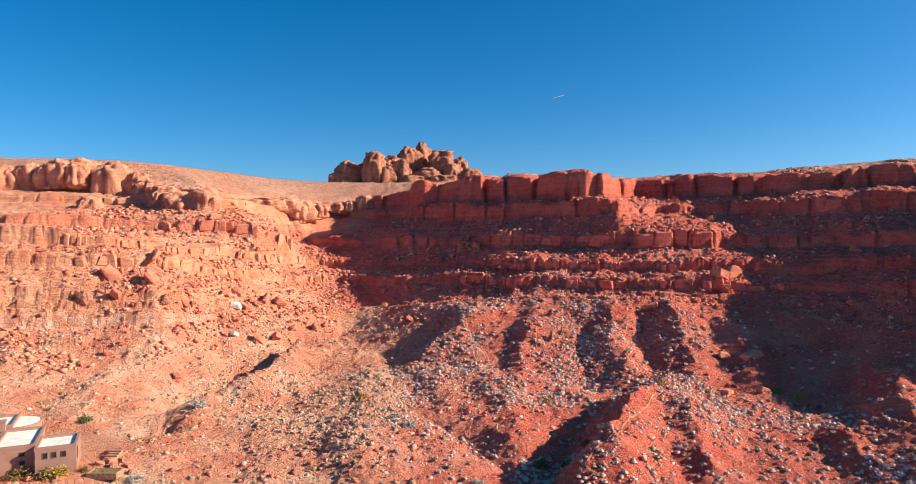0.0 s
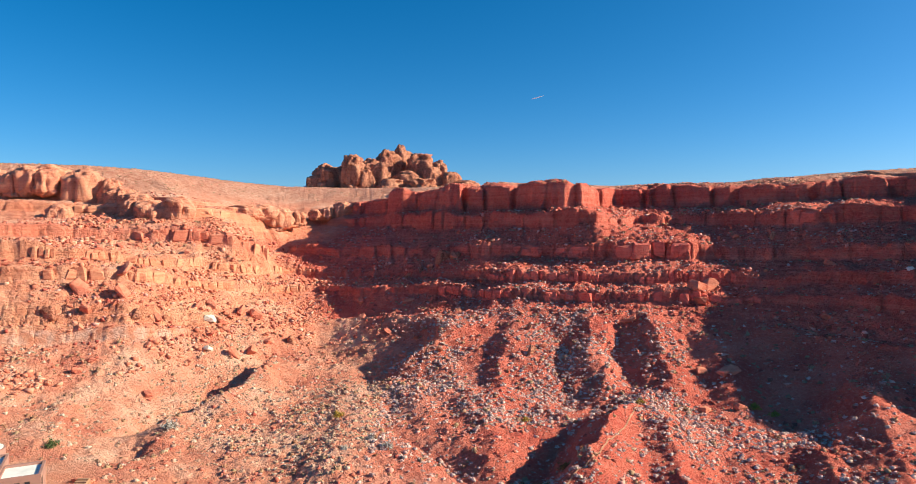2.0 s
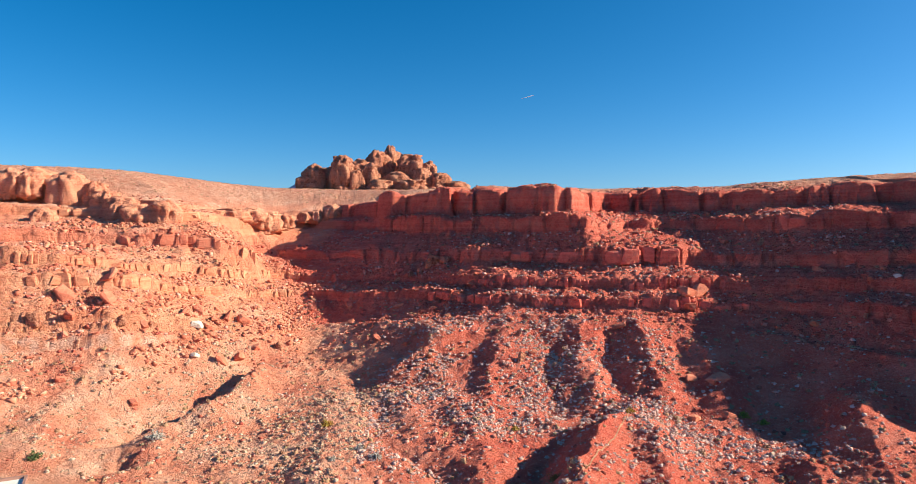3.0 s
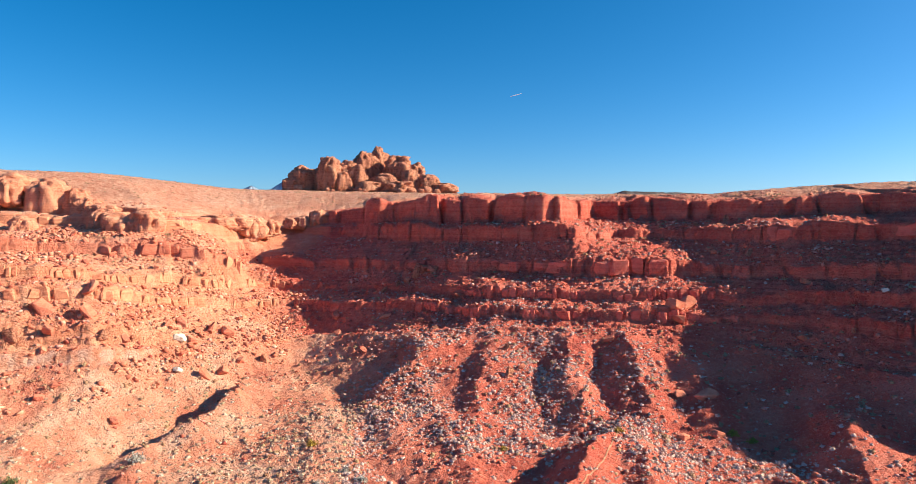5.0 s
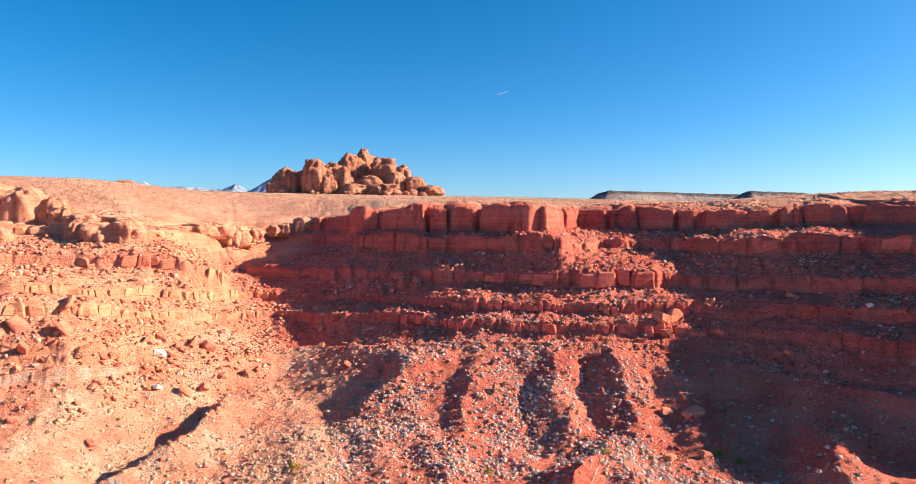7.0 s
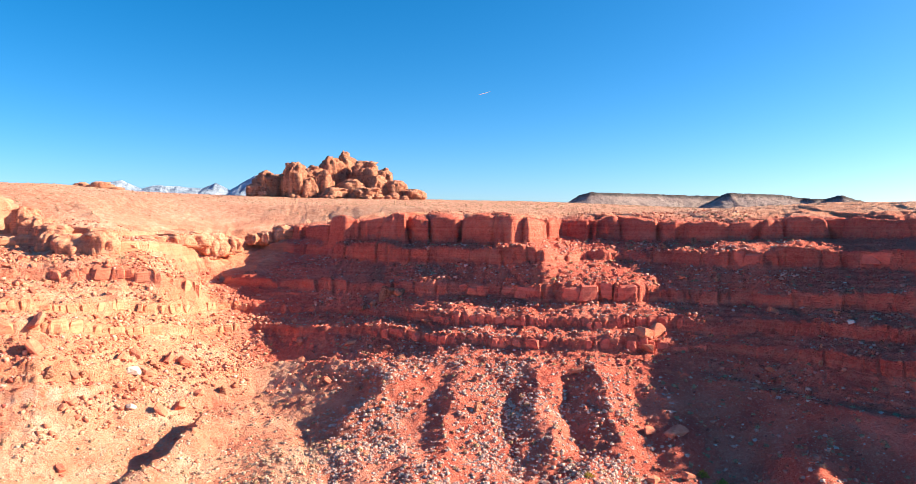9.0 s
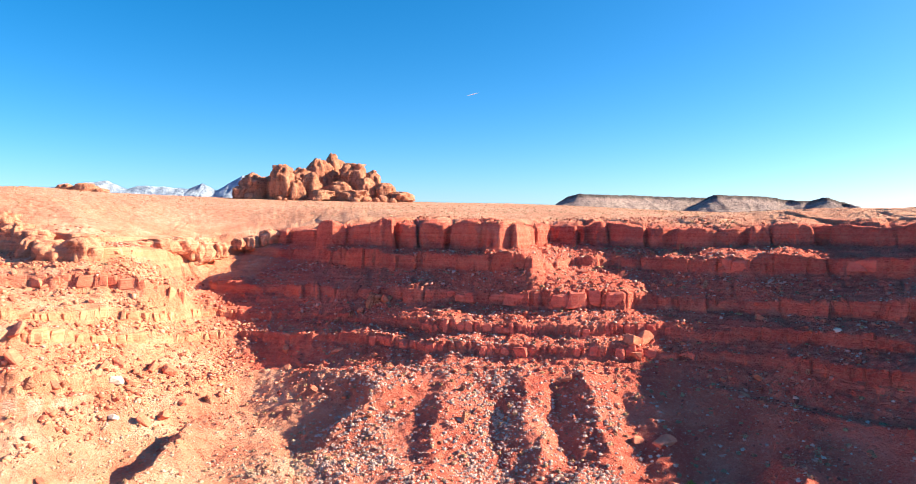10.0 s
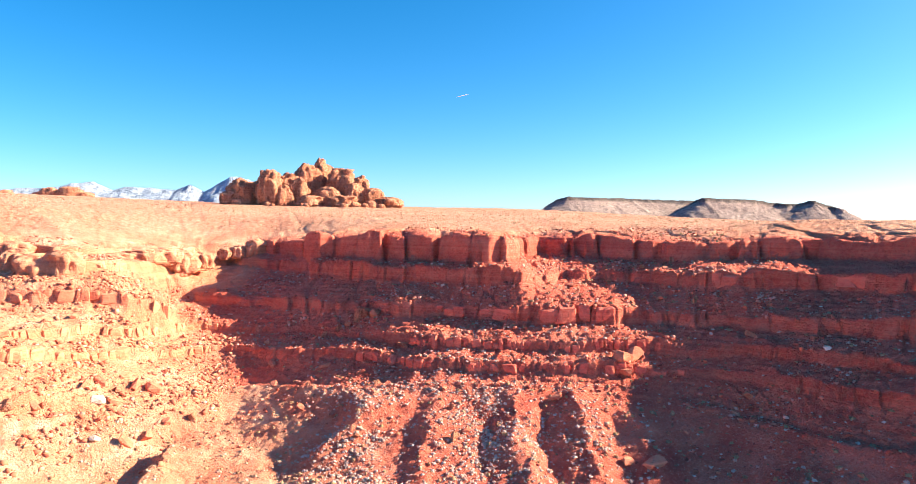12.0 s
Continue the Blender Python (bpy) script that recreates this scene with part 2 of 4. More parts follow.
BED_LOW = [(900, -10, 24, 3), (250, 50, 24, 3), (140, 86, 22.5, 3), (110, 122, 22, 3), (100, 140, 21.5, 3), (93, 152, 21, 2.6), (84, 162, 20.3, 2.6), (78, 167, 20, 2.8), (68, 170, 20, 3), (55, 172.5, 20, 2.8),
           (42, 175, 19.8, 3), (30, 178.5, 19.5, 3), (18, 184, 19.4, 2.8), (5, 197, 19.2, 2.6), (-7, 206, 18.8, 2.4), (-16, 211, 18.4, 2.4), (-28, 217, 18, 2.2), (-40, 223, 17.6, 2.2), (-49, 219, 18, 2.4),
           (-56, 209, 19, 2.6), (-64, 201, 20.3, 2.8), (-71, 194, 21.8, 3), (-78, 180, 24.8, 3.2), (-95, 170.5, 26, 3.2), (-130, 158, 27, 3.2), (-250, 120, 27, 3), (-900, 48, 27, 3)]
BED_MID = [(900, 0, 30, 3), (250, 58, 30, 3), (146, 92, 28, 3), (116, 128, 27, 3), (104, 148, 26.2, 3), (95, 159.5, 25.2, 2.8), (86, 167, 24.6, 2.8), (80, 174, 24.4, 2.8), (70, 176, 24.3, 3), (59.5, 177.5, 24.3, 3),
           (40, 183.5, 24.2, 3), (24, 189, 24, 2.8), (10, 201, 23.7, 2.4), (-4, 214, 23.2, 2.2), (-19, 226, 22.8, 2.2), (-35, 232.5, 22.4, 2.4), (-46, 238, 22, 2.6), (-53, 236, 22.8, 3), (-56, 223, 23.8, 3.2),
           (-62, 209.5, 25.6, 3.2), (-70, 206, 26.6, 3.4), (-80, 192, 28.8, 3.4), (-89, 183, 30, 3.6), (-96, 175.5, 31.2, 3.8), (-130, 165, 32, 3.8), (-250, 127, 32, 3.6), (-900, 56, 32, 3.6)]
BED_HIGH = [(900, 12, 36, 5), (250, 70, 35, 5), (156, 100, 34, 5), (126, 130, 33, 5), (113, 150, 32, 4.6), (106, 161, 31.4, 4.4), (98, 172, 30.8, 4.8), (88, 178, 30.5, 4.6), (79, 186.5, 30.4, 4.8), (72, 184.5, 30.3, 5.2),
            (66, 186, 30.3, 5.2), (57, 187.5, 30.4, 5), (45, 191, 30.4, 4.8), (30, 204, 30.2, 4.4), (18, 208.5, 30, 4), (4, 217.5, 29.9, 3.6), (-8, 226, 29.7, 3.6), (-20, 236, 29.4, 3.6), (-38, 248, 29.3, 3.4), (-50, 254, 29.6, 3), (-59, 262, 30, 2.4), (-64, 258, 30.6, 2.2), (-61, 240, 31.4, 2.4),
            (-58, 225, 32.4, 2.6), (-66, 216, 33.8, 3.6), (-76, 214.5, 34.6, 4), (-89, 209.5, 34.8, 4.2), (-105, 208, 36, 3.8), (-130, 194, 37.2, 3), (-250, 156, 37.5, 3), (-900, 84, 37.5, 3)]
BENCH = [(900, 24, 45, 5), (250, 80, 44, 5), (157, 106, 43, 5), (136, 140, 42, 5), (126, 160, 41.4, 4.8), (118, 173, 41, 5), (106, 180, 40.8, 5), (100, 184, 40.3, 4.4), (93, 190, 40, 4), (86, 200, 40.3, 3.6), (78, 210, 40.8, 3), (68, 212, 41, 2.6),
         (60, 207, 40.8, 2.0), (54, 202, 41, 2.0), (49, 200, 41, 3.0), (42, 205, 40, 5), (32, 212.5, 39.8, 5.4), (22, 220.5, 39.6, 5.6), (12, 227, 39.3, 5.8), (0, 236.5, 39, 6), (-12, 247, 39.6, 5), (-24, 265, 40, 4.4), (-39, 286, 40.3, 3.6),
         (-52, 298, 41, 2.4), (-66, 282, 41.6, 2.2), (-71, 252, 42, 2.6), (-77, 229, 43, 3), (-86, 223.5, 43.6, 3.2), (-100, 230, 43.8, 3.2), (-118, 237, 44.2, 3.2), (-160, 224, 45, 3), (-250, 184, 45, 3), (-900, 104, 45, 3)]
RIM = [(900, 44, 54, 6), (250, 88, 53, 6), (163, 113, 51.5, 7), (144.5, 143, 50, 7), (136, 170, 48.6, 6.6), (129, 183, 48, 6.8), (118, 190.5, 47.8, 6.8), (105, 194, 47.4, 5.6), (97, 204, 47.2, 6.6), (90, 216, 47, 7.6), (78, 230, 47, 7.8), (66, 238.5, 47, 7.8),
       (56, 226, 46.6, 8), (51, 215, 46.5, 8), (46, 211.5, 46.5, 8), (38, 215, 46.2, 8.6), (31, 222.5, 46, 9), (20, 231, 46, 9), (9, 238.5, 46, 9.6), (-1, 244, 46, 9.2), (-14, 257, 45.8, 8.6), (-28, 276, 45.6, 7), (-38, 297, 45.4, 5.4),
       (-52, 311, 45, 4.2), (-66, 312, 45, 3.6), (-77, 290, 45.4, 3.4), (-82, 262, 46.4, 3.2), (-88, 241, 47.2, 3), (-95, 236, 47.6, 3.2), (-108, 244, 48, 3.6), (-126, 247, 49, 4), (-160, 240, 50, 4.4), (-260, 212, 53, 5), (-900, 150, 60, 5)]


def beside(line, x, y):
    """Signed distance to a contour (plus on the plateau's side), the contour's own height at the nearest place and its cliff's height."""
    best, norm, inside = np.full(x.shape, 1e9, x.dtype), np.zeros(x.shape, x.dtype), np.zeros(x.shape, bool)
    high, cliff = np.zeros(x.shape, x.dtype), np.zeros(x.shape, x.dtype)
    ring = [p[:2] for p in line] + [(line[-1][0], 9000), (line[0][0], 9000)]
    for p, q in zip(line, line[1:]):
        ux, uy = q[0] - p[0], q[1] - p[1]
        rx, ry = x - p[0], y - p[1]
        k = np.clip((rx * ux + ry * uy) / (ux * ux + uy * uy), 0, 1)
        rx -= k * ux
        ry -= k * uy
        d = rx * rx + ry * ry
        np.minimum(best, d, out=best)
        w = 1 / (d + 0.5) ** 2
        norm += w
        high += w * (p[2] + (q[2] - p[2]) * k)
        if len(p) > 3:
            cliff += w * (p[3] + (q[3] - p[3]) * k)
    for (ax, ay), (bx, by) in zip(ring, ring[1:] + ring[:1]):
        if ay != by:
            cross = ((ay > y) != (by > y)) & (x < (bx - ax) * (y - ay) / (by - ay) + ax)
            inside ^= cross
    best = np.sqrt(best)
    return np.where(inside, best, -best), high / norm, cliff / norm


# ridges and gullies on the slopes: two ends, height, half-width left and right of the way down
RIDGES = [
    (13, 175, -8, 159, 2.4, 5, 6), (19, 173, 13, 138, 1.8, 5, 8), (38, 171, 35, 134, 2.1, 5, 7), (54, 170, 48, 134, 2.5, 5, 8), (64, 160, 61, 134, 1.7, 5, 6), (44, 140, 39, 122, 2.2, 6, 7),
    (39, 126, 22, 94, 7.0, 10, 13), (22, 98, 8, 80, 3.0, 7, 10), (61, 136, 57, 122, 1.6, 6, 6), (77, 127, 76, 112, 5.4, 11, 12), (90, 128, 79, 118, 2.2, 9, 9),
    (-41, 176, -42, 160, 5.6, 4.6, 10), (-42, 162, -46, 142, 5.8, 5, 14), (-46, 144, -54, 128, 3.8, 5, 15), (-52, 128, -46, 100, 1.6, 8, 12), (-78, 160, -70, 118, 1.8, 8, 10), (-100, 152, -88, 112, 2.2, 9, 12),
    (43, 122, 36, 92, 3.4, 4.5, 9), (64, 110, 57, 82, 2.4, 5.5, 9), (76, 116, 66, 88, 3.0, 7, 9), (95, 108, 86, 76, 9.0, 28, 10), (6, 184, -2, 158, 1.8, 6, 9),
    (-20, 128, -14, 96, 1.8, 7, 9), (6, 146, 10, 112, 1.5, 6, 8), (-4, 190, 3, 170, 2.4, 5, 6),
    (30, 168, 26, 134, -1.3, 4.5, 4.5), (45, 168, 41, 136, -1.5, 4.5, 4.5), (-22, 176, -8, 130, -1.4, 6, 6), (-8, 130, 12, 92, -2.0, 6, 6), (-62, 148, -54, 118, -2.0, 6, 6), (22, 118, 12, 92, -1.8, 6, 6),
]


def ridges(x, y):
    total = 0
    for ax, ay, bx, by, high, left, right in RIDGES:
        ux, uy = bx - ax, by - ay
        length = math.hypot(ux, uy)
        k = ((x - ax) * ux + (y - ay) * uy) / length ** 2
        side = ((x - ax) * uy - (y - ay) * ux) / length
        wide = np.where(side > 0, left, right)
        over = np.maximum(np.maximum(-k, k - 1) * length, 0)
        d = np.hypot(side / wide, over / (0.5 * (left + right)))
        total = total + high * np.maximum(0, 1 - d) ** 1.2 * (0.25 + 0.75 * smooth(0, 0.35, k))
    return total


def plateau(x, y):
    """The high desert behind the rim, which climbs to the butte and falls away beyond it."""
    right = smooth(60, 420, x - 0.15 * (y - 260))
    up = np.maximum(y - 262, 0)
    z = 57 + 0.046 * np.minimum(up, 420) * (1 - right) + 0.012 * np.minimum(up, 300) * right
    z = z + 0.035 * np.maximum(-x - 60, 0) * smooth(200, 420, y) * (1 - smooth(700, 900, y)) * (np.abs(x) < 500) + 17 * (np.abs(x) >= 500) * (x < 0) * smooth(200, 420, y) * (1 - smooth(700, 900, y))
    z = z + 3.0 * np.exp(-(((x + 40) / 90) ** 2 + ((y - 570) / 70) ** 2))
    z = z + 7 * smooth(-85, -170, x) * smooth(232, 290, y) * (1 - smooth(330, 520, y)) + 3.2 * np.exp(-(((x - 165) / 52) ** 2 + ((y - 212) / 46) ** 2))
    return z - smooth(640 + 150 * (x < -150), 1150, y) * (z - 10) - smooth(1150, 4000, y) * 10


def steps(z, size, sharp):
    k = z / size
    i = np.floor(k)
    return size * (i + smooth(1 - sharp, 1, k - i))


def joints(x, y, size, seed, squash=0.55, gap=0.5, depth=0.6):
    """How far each block between the joints of a bed stands out, in metres per unit of size, with the joints cut back."""
    c1, c2, own = cells(x, y * squash, size, seed)
    return (own - 0.5) * 0.5 * size - depth * (1 - smooth(0.02 * size, gap, c2 - c1)) - 0.05 * size * (c1 / size) ** 2, own, c1


def relief(x, y):
    """Height of the ground, and how far it is bare rock, plateau, pale crust, red earth and rock by colour (0 to 1)."""
    x, y = x.astype(np.float32), y.astype(np.float32)
    wx = x + 1.5 * fbm(x, y, 15, 3, 3) + 0.7 * fbm(x, y, 4.5, 2, 5)
    wy = y + 1.5 * fbm(x, y, 15, 3, 31) + 0.7 * fbm(x, y, 4.5, 2, 35)
    west = np.maximum(smooth(-40, -60, x + 0.4 * (y - 200)), smooth(252, 272, y) * smooth(-32, -48, x))
    jx = x + 0.5 * fbm(x, y, 2.5, 2, 77)
    small, _, _ = joints(jx, y, 1.5, 43, 0.6, 0.3, 0.45)
    block, _, _ = joints(jx, y, 3.0, 41, 0.6, 0.45, 0.8)
    panel, _, _ = joints(jx, y, 5.6, 45, 0.45, 0.6, 1.1)
    b1, b2, own3 = cells(wx + 3 * fbm(x, y, 20, 2, 49), wy * 0.45, 10.0, 47)
    # some stretches of a bed stand as a cliff, others are worn down or buried
    worn = fbm(x, y, 20, 3, 51)
    cut = np.clip(0.65 + 1.6 * fbm(x, y, 13, 2, 58), 0.1, 1.3)
    big = (own3 - 0.5) * 3.2 - 3.4 * cut * (1 - smooth(0.0, 3.2, b2 - b1)) ** 1.6 + 1.4 * fbm(x, y, 5.0, 4, 57)
    worn2 = fbm(x, y, 12, 3, 52)
    d0, z0, _ = beside(WASH, x, y)
    d1, z1, _ = beside(TOE, wx, wy)
    d2, z2, c2 = beside(FOOT, wx, wy)
    beds = []
    for line, jut, width, share in ((BED_LOW, 0.6 * block + 0.5 * small, 0.7, np.clip(0.85 + 0.9 * worn, 0.25, 1.15)),
                                    (BED_MID, 0.35 * block + 0.8 * small, 0.6, np.clip(0.9 + 0.7 * worn2, 0.35, 1.15)),
                                    (BED_HIGH, 0.35 * block + 0.75 * panel, 1.5, np.clip(0.95 + 0.5 * worn, 0.5, 1.1)),
                                    (BENCH, 0.65 * panel + 0.3 * small, 0.8, np.clip(0.97 + 0.45 * worn2, 0.6, 1.08)),
                                    (RIM, big * (1 - 0.7 * west) + 0.25 * block, 2.6, np.clip(0.95 + 0.1 * own3 + 0.12 * worn2, 0.8, 1.15))):
        d, z, c = beside(line, wx, wy)
        beds.append((d + jut * (1 - 0.5 * west), z + 0.25 * worn2, c * share, width))
    d4, z4, c4, _ = beds[-1]

    # valley floor and talus
    h = np.clip(d0 / np.maximum(d0 - d1, 1e-3), 0, 1)
    z = z0 + (z1 - z0) * h
    h = np.clip(d1 / np.maximum(d1 - d2, 1e-3), 0, 1)
    z = np.where(d1 >= 0, z1 + (z2 - z1) * (0.75 * h + 0.25 * h * h), z)
    # bed over bed: a cliff with a rounded head, then a bench of rubble that climbs to the next
    rows = [(d2 + 0.15 * block + 0.25 * small, z2, c2, 2.2)] + beds
    face = np.zeros(x.shape, np.float32)
    for (d, zf, c, w), (dn, zn, _, _) in zip(rows, rows[1:]):
        u = np.clip(d / w, 0, 1)
        rise = c * np.sqrt(1 - (1 - u) ** 2)
        h = np.clip((d - w) / np.maximum(d - w - np.minimum(dn, 0), 1e-2), 0, 1)
        bench = np.maximum(zn - zf - c, -0.5) * (0.9 * h + 0.1 * h * h)
        z = np.where(d >= 0, zf + rise + bench, z)
        if w == 2.2:
            # two thin beds above the pale crust of the western hill
            crop = smooth(-58, -68, x) * west * (d >= 0) * np.clip(0.9 + 0.8 * worn2, 0.3, 1.2)
            z = z + crop * (2.0 * (smooth(4.2, 4.8, d + 0.4 * small) - h) + 1.5 * (smooth(2.9, 3.3, d + 0.4 * small) - h))
        face = np.where(d >= -0.4, smooth(w + 1.0, w * 0.5, d) * smooth(0.5, 1.6, c), face)
    # behind the rim: rounded heads of rock, then sand
    k = smooth(0, 60, d4)
    dome = np.maximum(0, 1 - (b1 / 6.0) ** 2) * (0.4 + 1.7 * own3) - 1.3 * np.clip(1 - d4 / 2.2, 0, 1) ** 2
    u = np.clip(d4 / 2.6, 0, 1)
    top = (z4 + c4 * np.sqrt(1 - (1 - u) ** 2)) * (1 - k) + plateau(x, y) * k + (dome - 1.4) * (1 - smooth(5, 16, d4)) * smooth(0.5, 2.5, d4) + 0.5 * fbm(x, y, 9, 3, 61) * k + 0.7 * np.abs(fbm(x, y, 24, 3, 65)) * smooth(3, 14, d4) * (1 - smooth(40, 110, d4))
    z = np.where(d4 >= 0, top, z)
    face = np.where(d4 >= 0, 1 - smooth(2, 7, d4), face)

    z = z + 0.8 * ridges(wx + 0.9 * fbm(x, y, 3, 2, 97) + 1.8 * fbm(x, y, 9, 2, 103), wy) * smooth(2, -5, d2)
    rock = smooth(-3, 1.0, d2) * (1 - smooth(3, 18, d4))
    warm = np.maximum(smooth(-26, -42, x + 0.4 * (y - 200)), smooth(252, 272, y) * smooth(-32, -48, x))
    red = np.where(d2 < 0, 0.92 * smooth(-28, 16, x + 5 * worn) * smooth(40, 80, y), np.maximum(1 - warm, 0.4 * smooth(-1.5, 0, beds[2][0]) * (1 - smooth(2.5, 5, beds[2][0]))) * (1 - smooth(3, 18, d4)))
    rock_share = rock * (1 - 0.45 * warm)
    # thin beds on the walls
    q = z + 0.05 * (y - 200) + 0.6 * fbm(x, y, 24, 2, 71)
    thin = (steps(q, 1.15, 0.3) - q) * np.clip(0.55 + 1.4 * fbm(x, y, 16, 3, 73) + 0.4 * west * smooth(20, 18.5, z), 0.0, 1)
    z = z + (0.75 + 0.5 * west * smooth(20, 18.5, z) * smooth(13.5, 14.5, z)) * thin * rock * (d4 < 0) * (0.3 + 0.7 * smooth(-2, -8, d4)) * (1 - 0.5 * face)
    z = z + 0.6 * (steps(q, 0.8, 0.25) - q) * (d4 > 3) * (1 - smooth(30, 70, d4)) * smooth(3, 6, d4) * np.clip(0.3 + 1.5 * worn2, 0, 1)
    # rubble, rills and roughness
    rough = fbm(x, y, 2.4, 3, 81, 0.6)
    rill = np.abs(fbm(x + 0.35 * y, y * 0.22, 3.6, 3, 91))
    loose = 1 - 0.55 * face
    z = z + 0.36 * rough * (1 - 0.5 * k * (d4 > 0)) * loose + (0.22 + 0.24 * rock) * loose * fbm(x, y, 1.1, 2, 83) + 1.1 * (0.5 - np.abs(fbm(x + 0.25 * y, y * 0.33, 13, 3, 99))) * (d2 < 0) * smooth(60, 90, y) * smooth(0, -8, d2) - 0.55 * rill * smooth(-40, -6, d2) * (d2 < 0) + 0.6 * fbm(x, y, 13, 3, 95) * (d2 < 0) * (y > -200)
    # the levelled ground round the house
    pad = 1 - smooth(0.8, 1.3, np.hypot((x + 66) / 17, (y - 101) / 13))
    z = z * (1 - pad) + pad * (0.0 + 0.06 * rough)
    flat = smooth(6, 40, d4 + 8 * fbm(x, y, 20, 3, 63))
    pale = west * smooth(-2.0, 0.2, d2) * (1 - smooth(0.6, 1.4, d2)) * smooth(-60, -72, x) * smooth(16.8, 15, z)
    return z, rock, flat, pale, red, rock_share


def spread(parts):
    """Joins stretches (start, end, count) into one rising list of numbers."""
    rows = [np.linspace(a, b, n, endpoint=False) for a, b, n in parts]
    return np.unique(np.concatenate(rows))


GRID = []


def build_ground():
    ys = spread([(-600, 40, 18), (40, 84, 46), (84, 130, 180), (130, 250, 500), (250, 310, 120), (310, 620, 84), (620, 1300, 44), (1300, 4900, 30)])
    ss = spread([(-8, -1.2, 12), (-1.2, -0.68, 34), (-0.68, 0.80, 780), (0.80, 1.3, 34), (1.3, 8, 12)])
    ss = np.append(ss, 8.0)
    yy, s2 = np.meshgrid(ys, ss, indexing="ij")
    xx = s2 * (np.maximum(yy, 60) + 40)
    z, rock, flat, pale, red, rock_share = relief(xx.ravel(), yy.ravel())
    zz = z.reshape(xx.shape)
    GRID.extend((ys, ss, [zz, rock.reshape(xx.shape), flat.reshape(xx.shape)]))
    run_y = np.gradient(zz, axis=0) / np.maximum(np.gradient(yy, axis=0), 1e-3)
    run_x = np.gradient(zz, axis=1) / np.maximum(np.gradient(xx, axis=1), 1e-3)
    rock = rock_share * (0.12 + 0.88 * smooth(0.55, 1.15, np.hypot(run_x, run_y).ravel()))
    verts = np.stack([xx.ravel(), yy.ravel(), z], -1).astype(np.float32)
    ny, nx = len(ys), len(ss)
    a = (np.arange(ny - 1)[:, None] * nx + np.arange(nx - 1)[None, :]).ravel()
    quads = np.stack([a, a + 1, a + nx + 1, a + nx], -1).astype(np.int32)
    me = bpy.data.meshes.new("ground")
    me.vertices.add(len(verts))
    me.vertices.foreach_set("co", verts.ravel())
    me.loops.add(quads.size)
    me.loops.foreach_set("vertex_index", quads.ravel())
    me.polygons.add(len(quads))
    me.polygons.foreach_set("loop_start", np.arange(0, quads.size, 4, dtype=np.int32))
    for name, values in (("rock", rock), ("plateau", flat), ("pale", pale), ("red", red)):
        me.attributes.new(name, "FLOAT", "POINT").data.foreach_set("value", values.astype(np.float32))
    me.update()
    me.materials.append(M_GROUND)
    return tagged(new("ground", me), "red sandstone amphitheatre with stepped ledges and scrubby talus", "ground", kind="structure")


build_ground()


def lay_of(x, y):
    """Height, bare rock and plateau share of the ground sheet at many places at once."""
    ys, ss, layers = GRID
    s = x / (np.maximum(y, 60) + 40)
    j = np.clip(np.searchsorted(ys, y) - 1, 0, len(ys) - 2)
    i = np.clip(np.searchsorted(ss, s) - 1, 0, len(ss) - 2)
    v = np.clip((y - ys[j]) / (ys[j + 1] - ys[j]), 0, 1)
    u = np.clip((s - ss[i]) / (ss[i + 1] - ss[i]), 0, 1)
    return [(g[j, i] * (1 - u) + g[j, i + 1] * u) * (1 - v) + (g[j + 1, i] * (1 - u) + g[j + 1, i + 1] * u) * v for g in layers]


def ground_z(x, y):
    return float(lay_of(np.array([float(x)]), np.array([float(y)]))[0][0])


def part(name, bm, material, parent, label=""):
    """Links a bmesh as one mesh object, under a thing or a part if one is given."""
    me = bpy.data.meshes.new(name)
    bm.to_mesh(me)
    bm.free()
    me.materials.append(material)
    ob = new(name, me)
    ob.parent = parent
    return tagged(ob, label) if label else ob


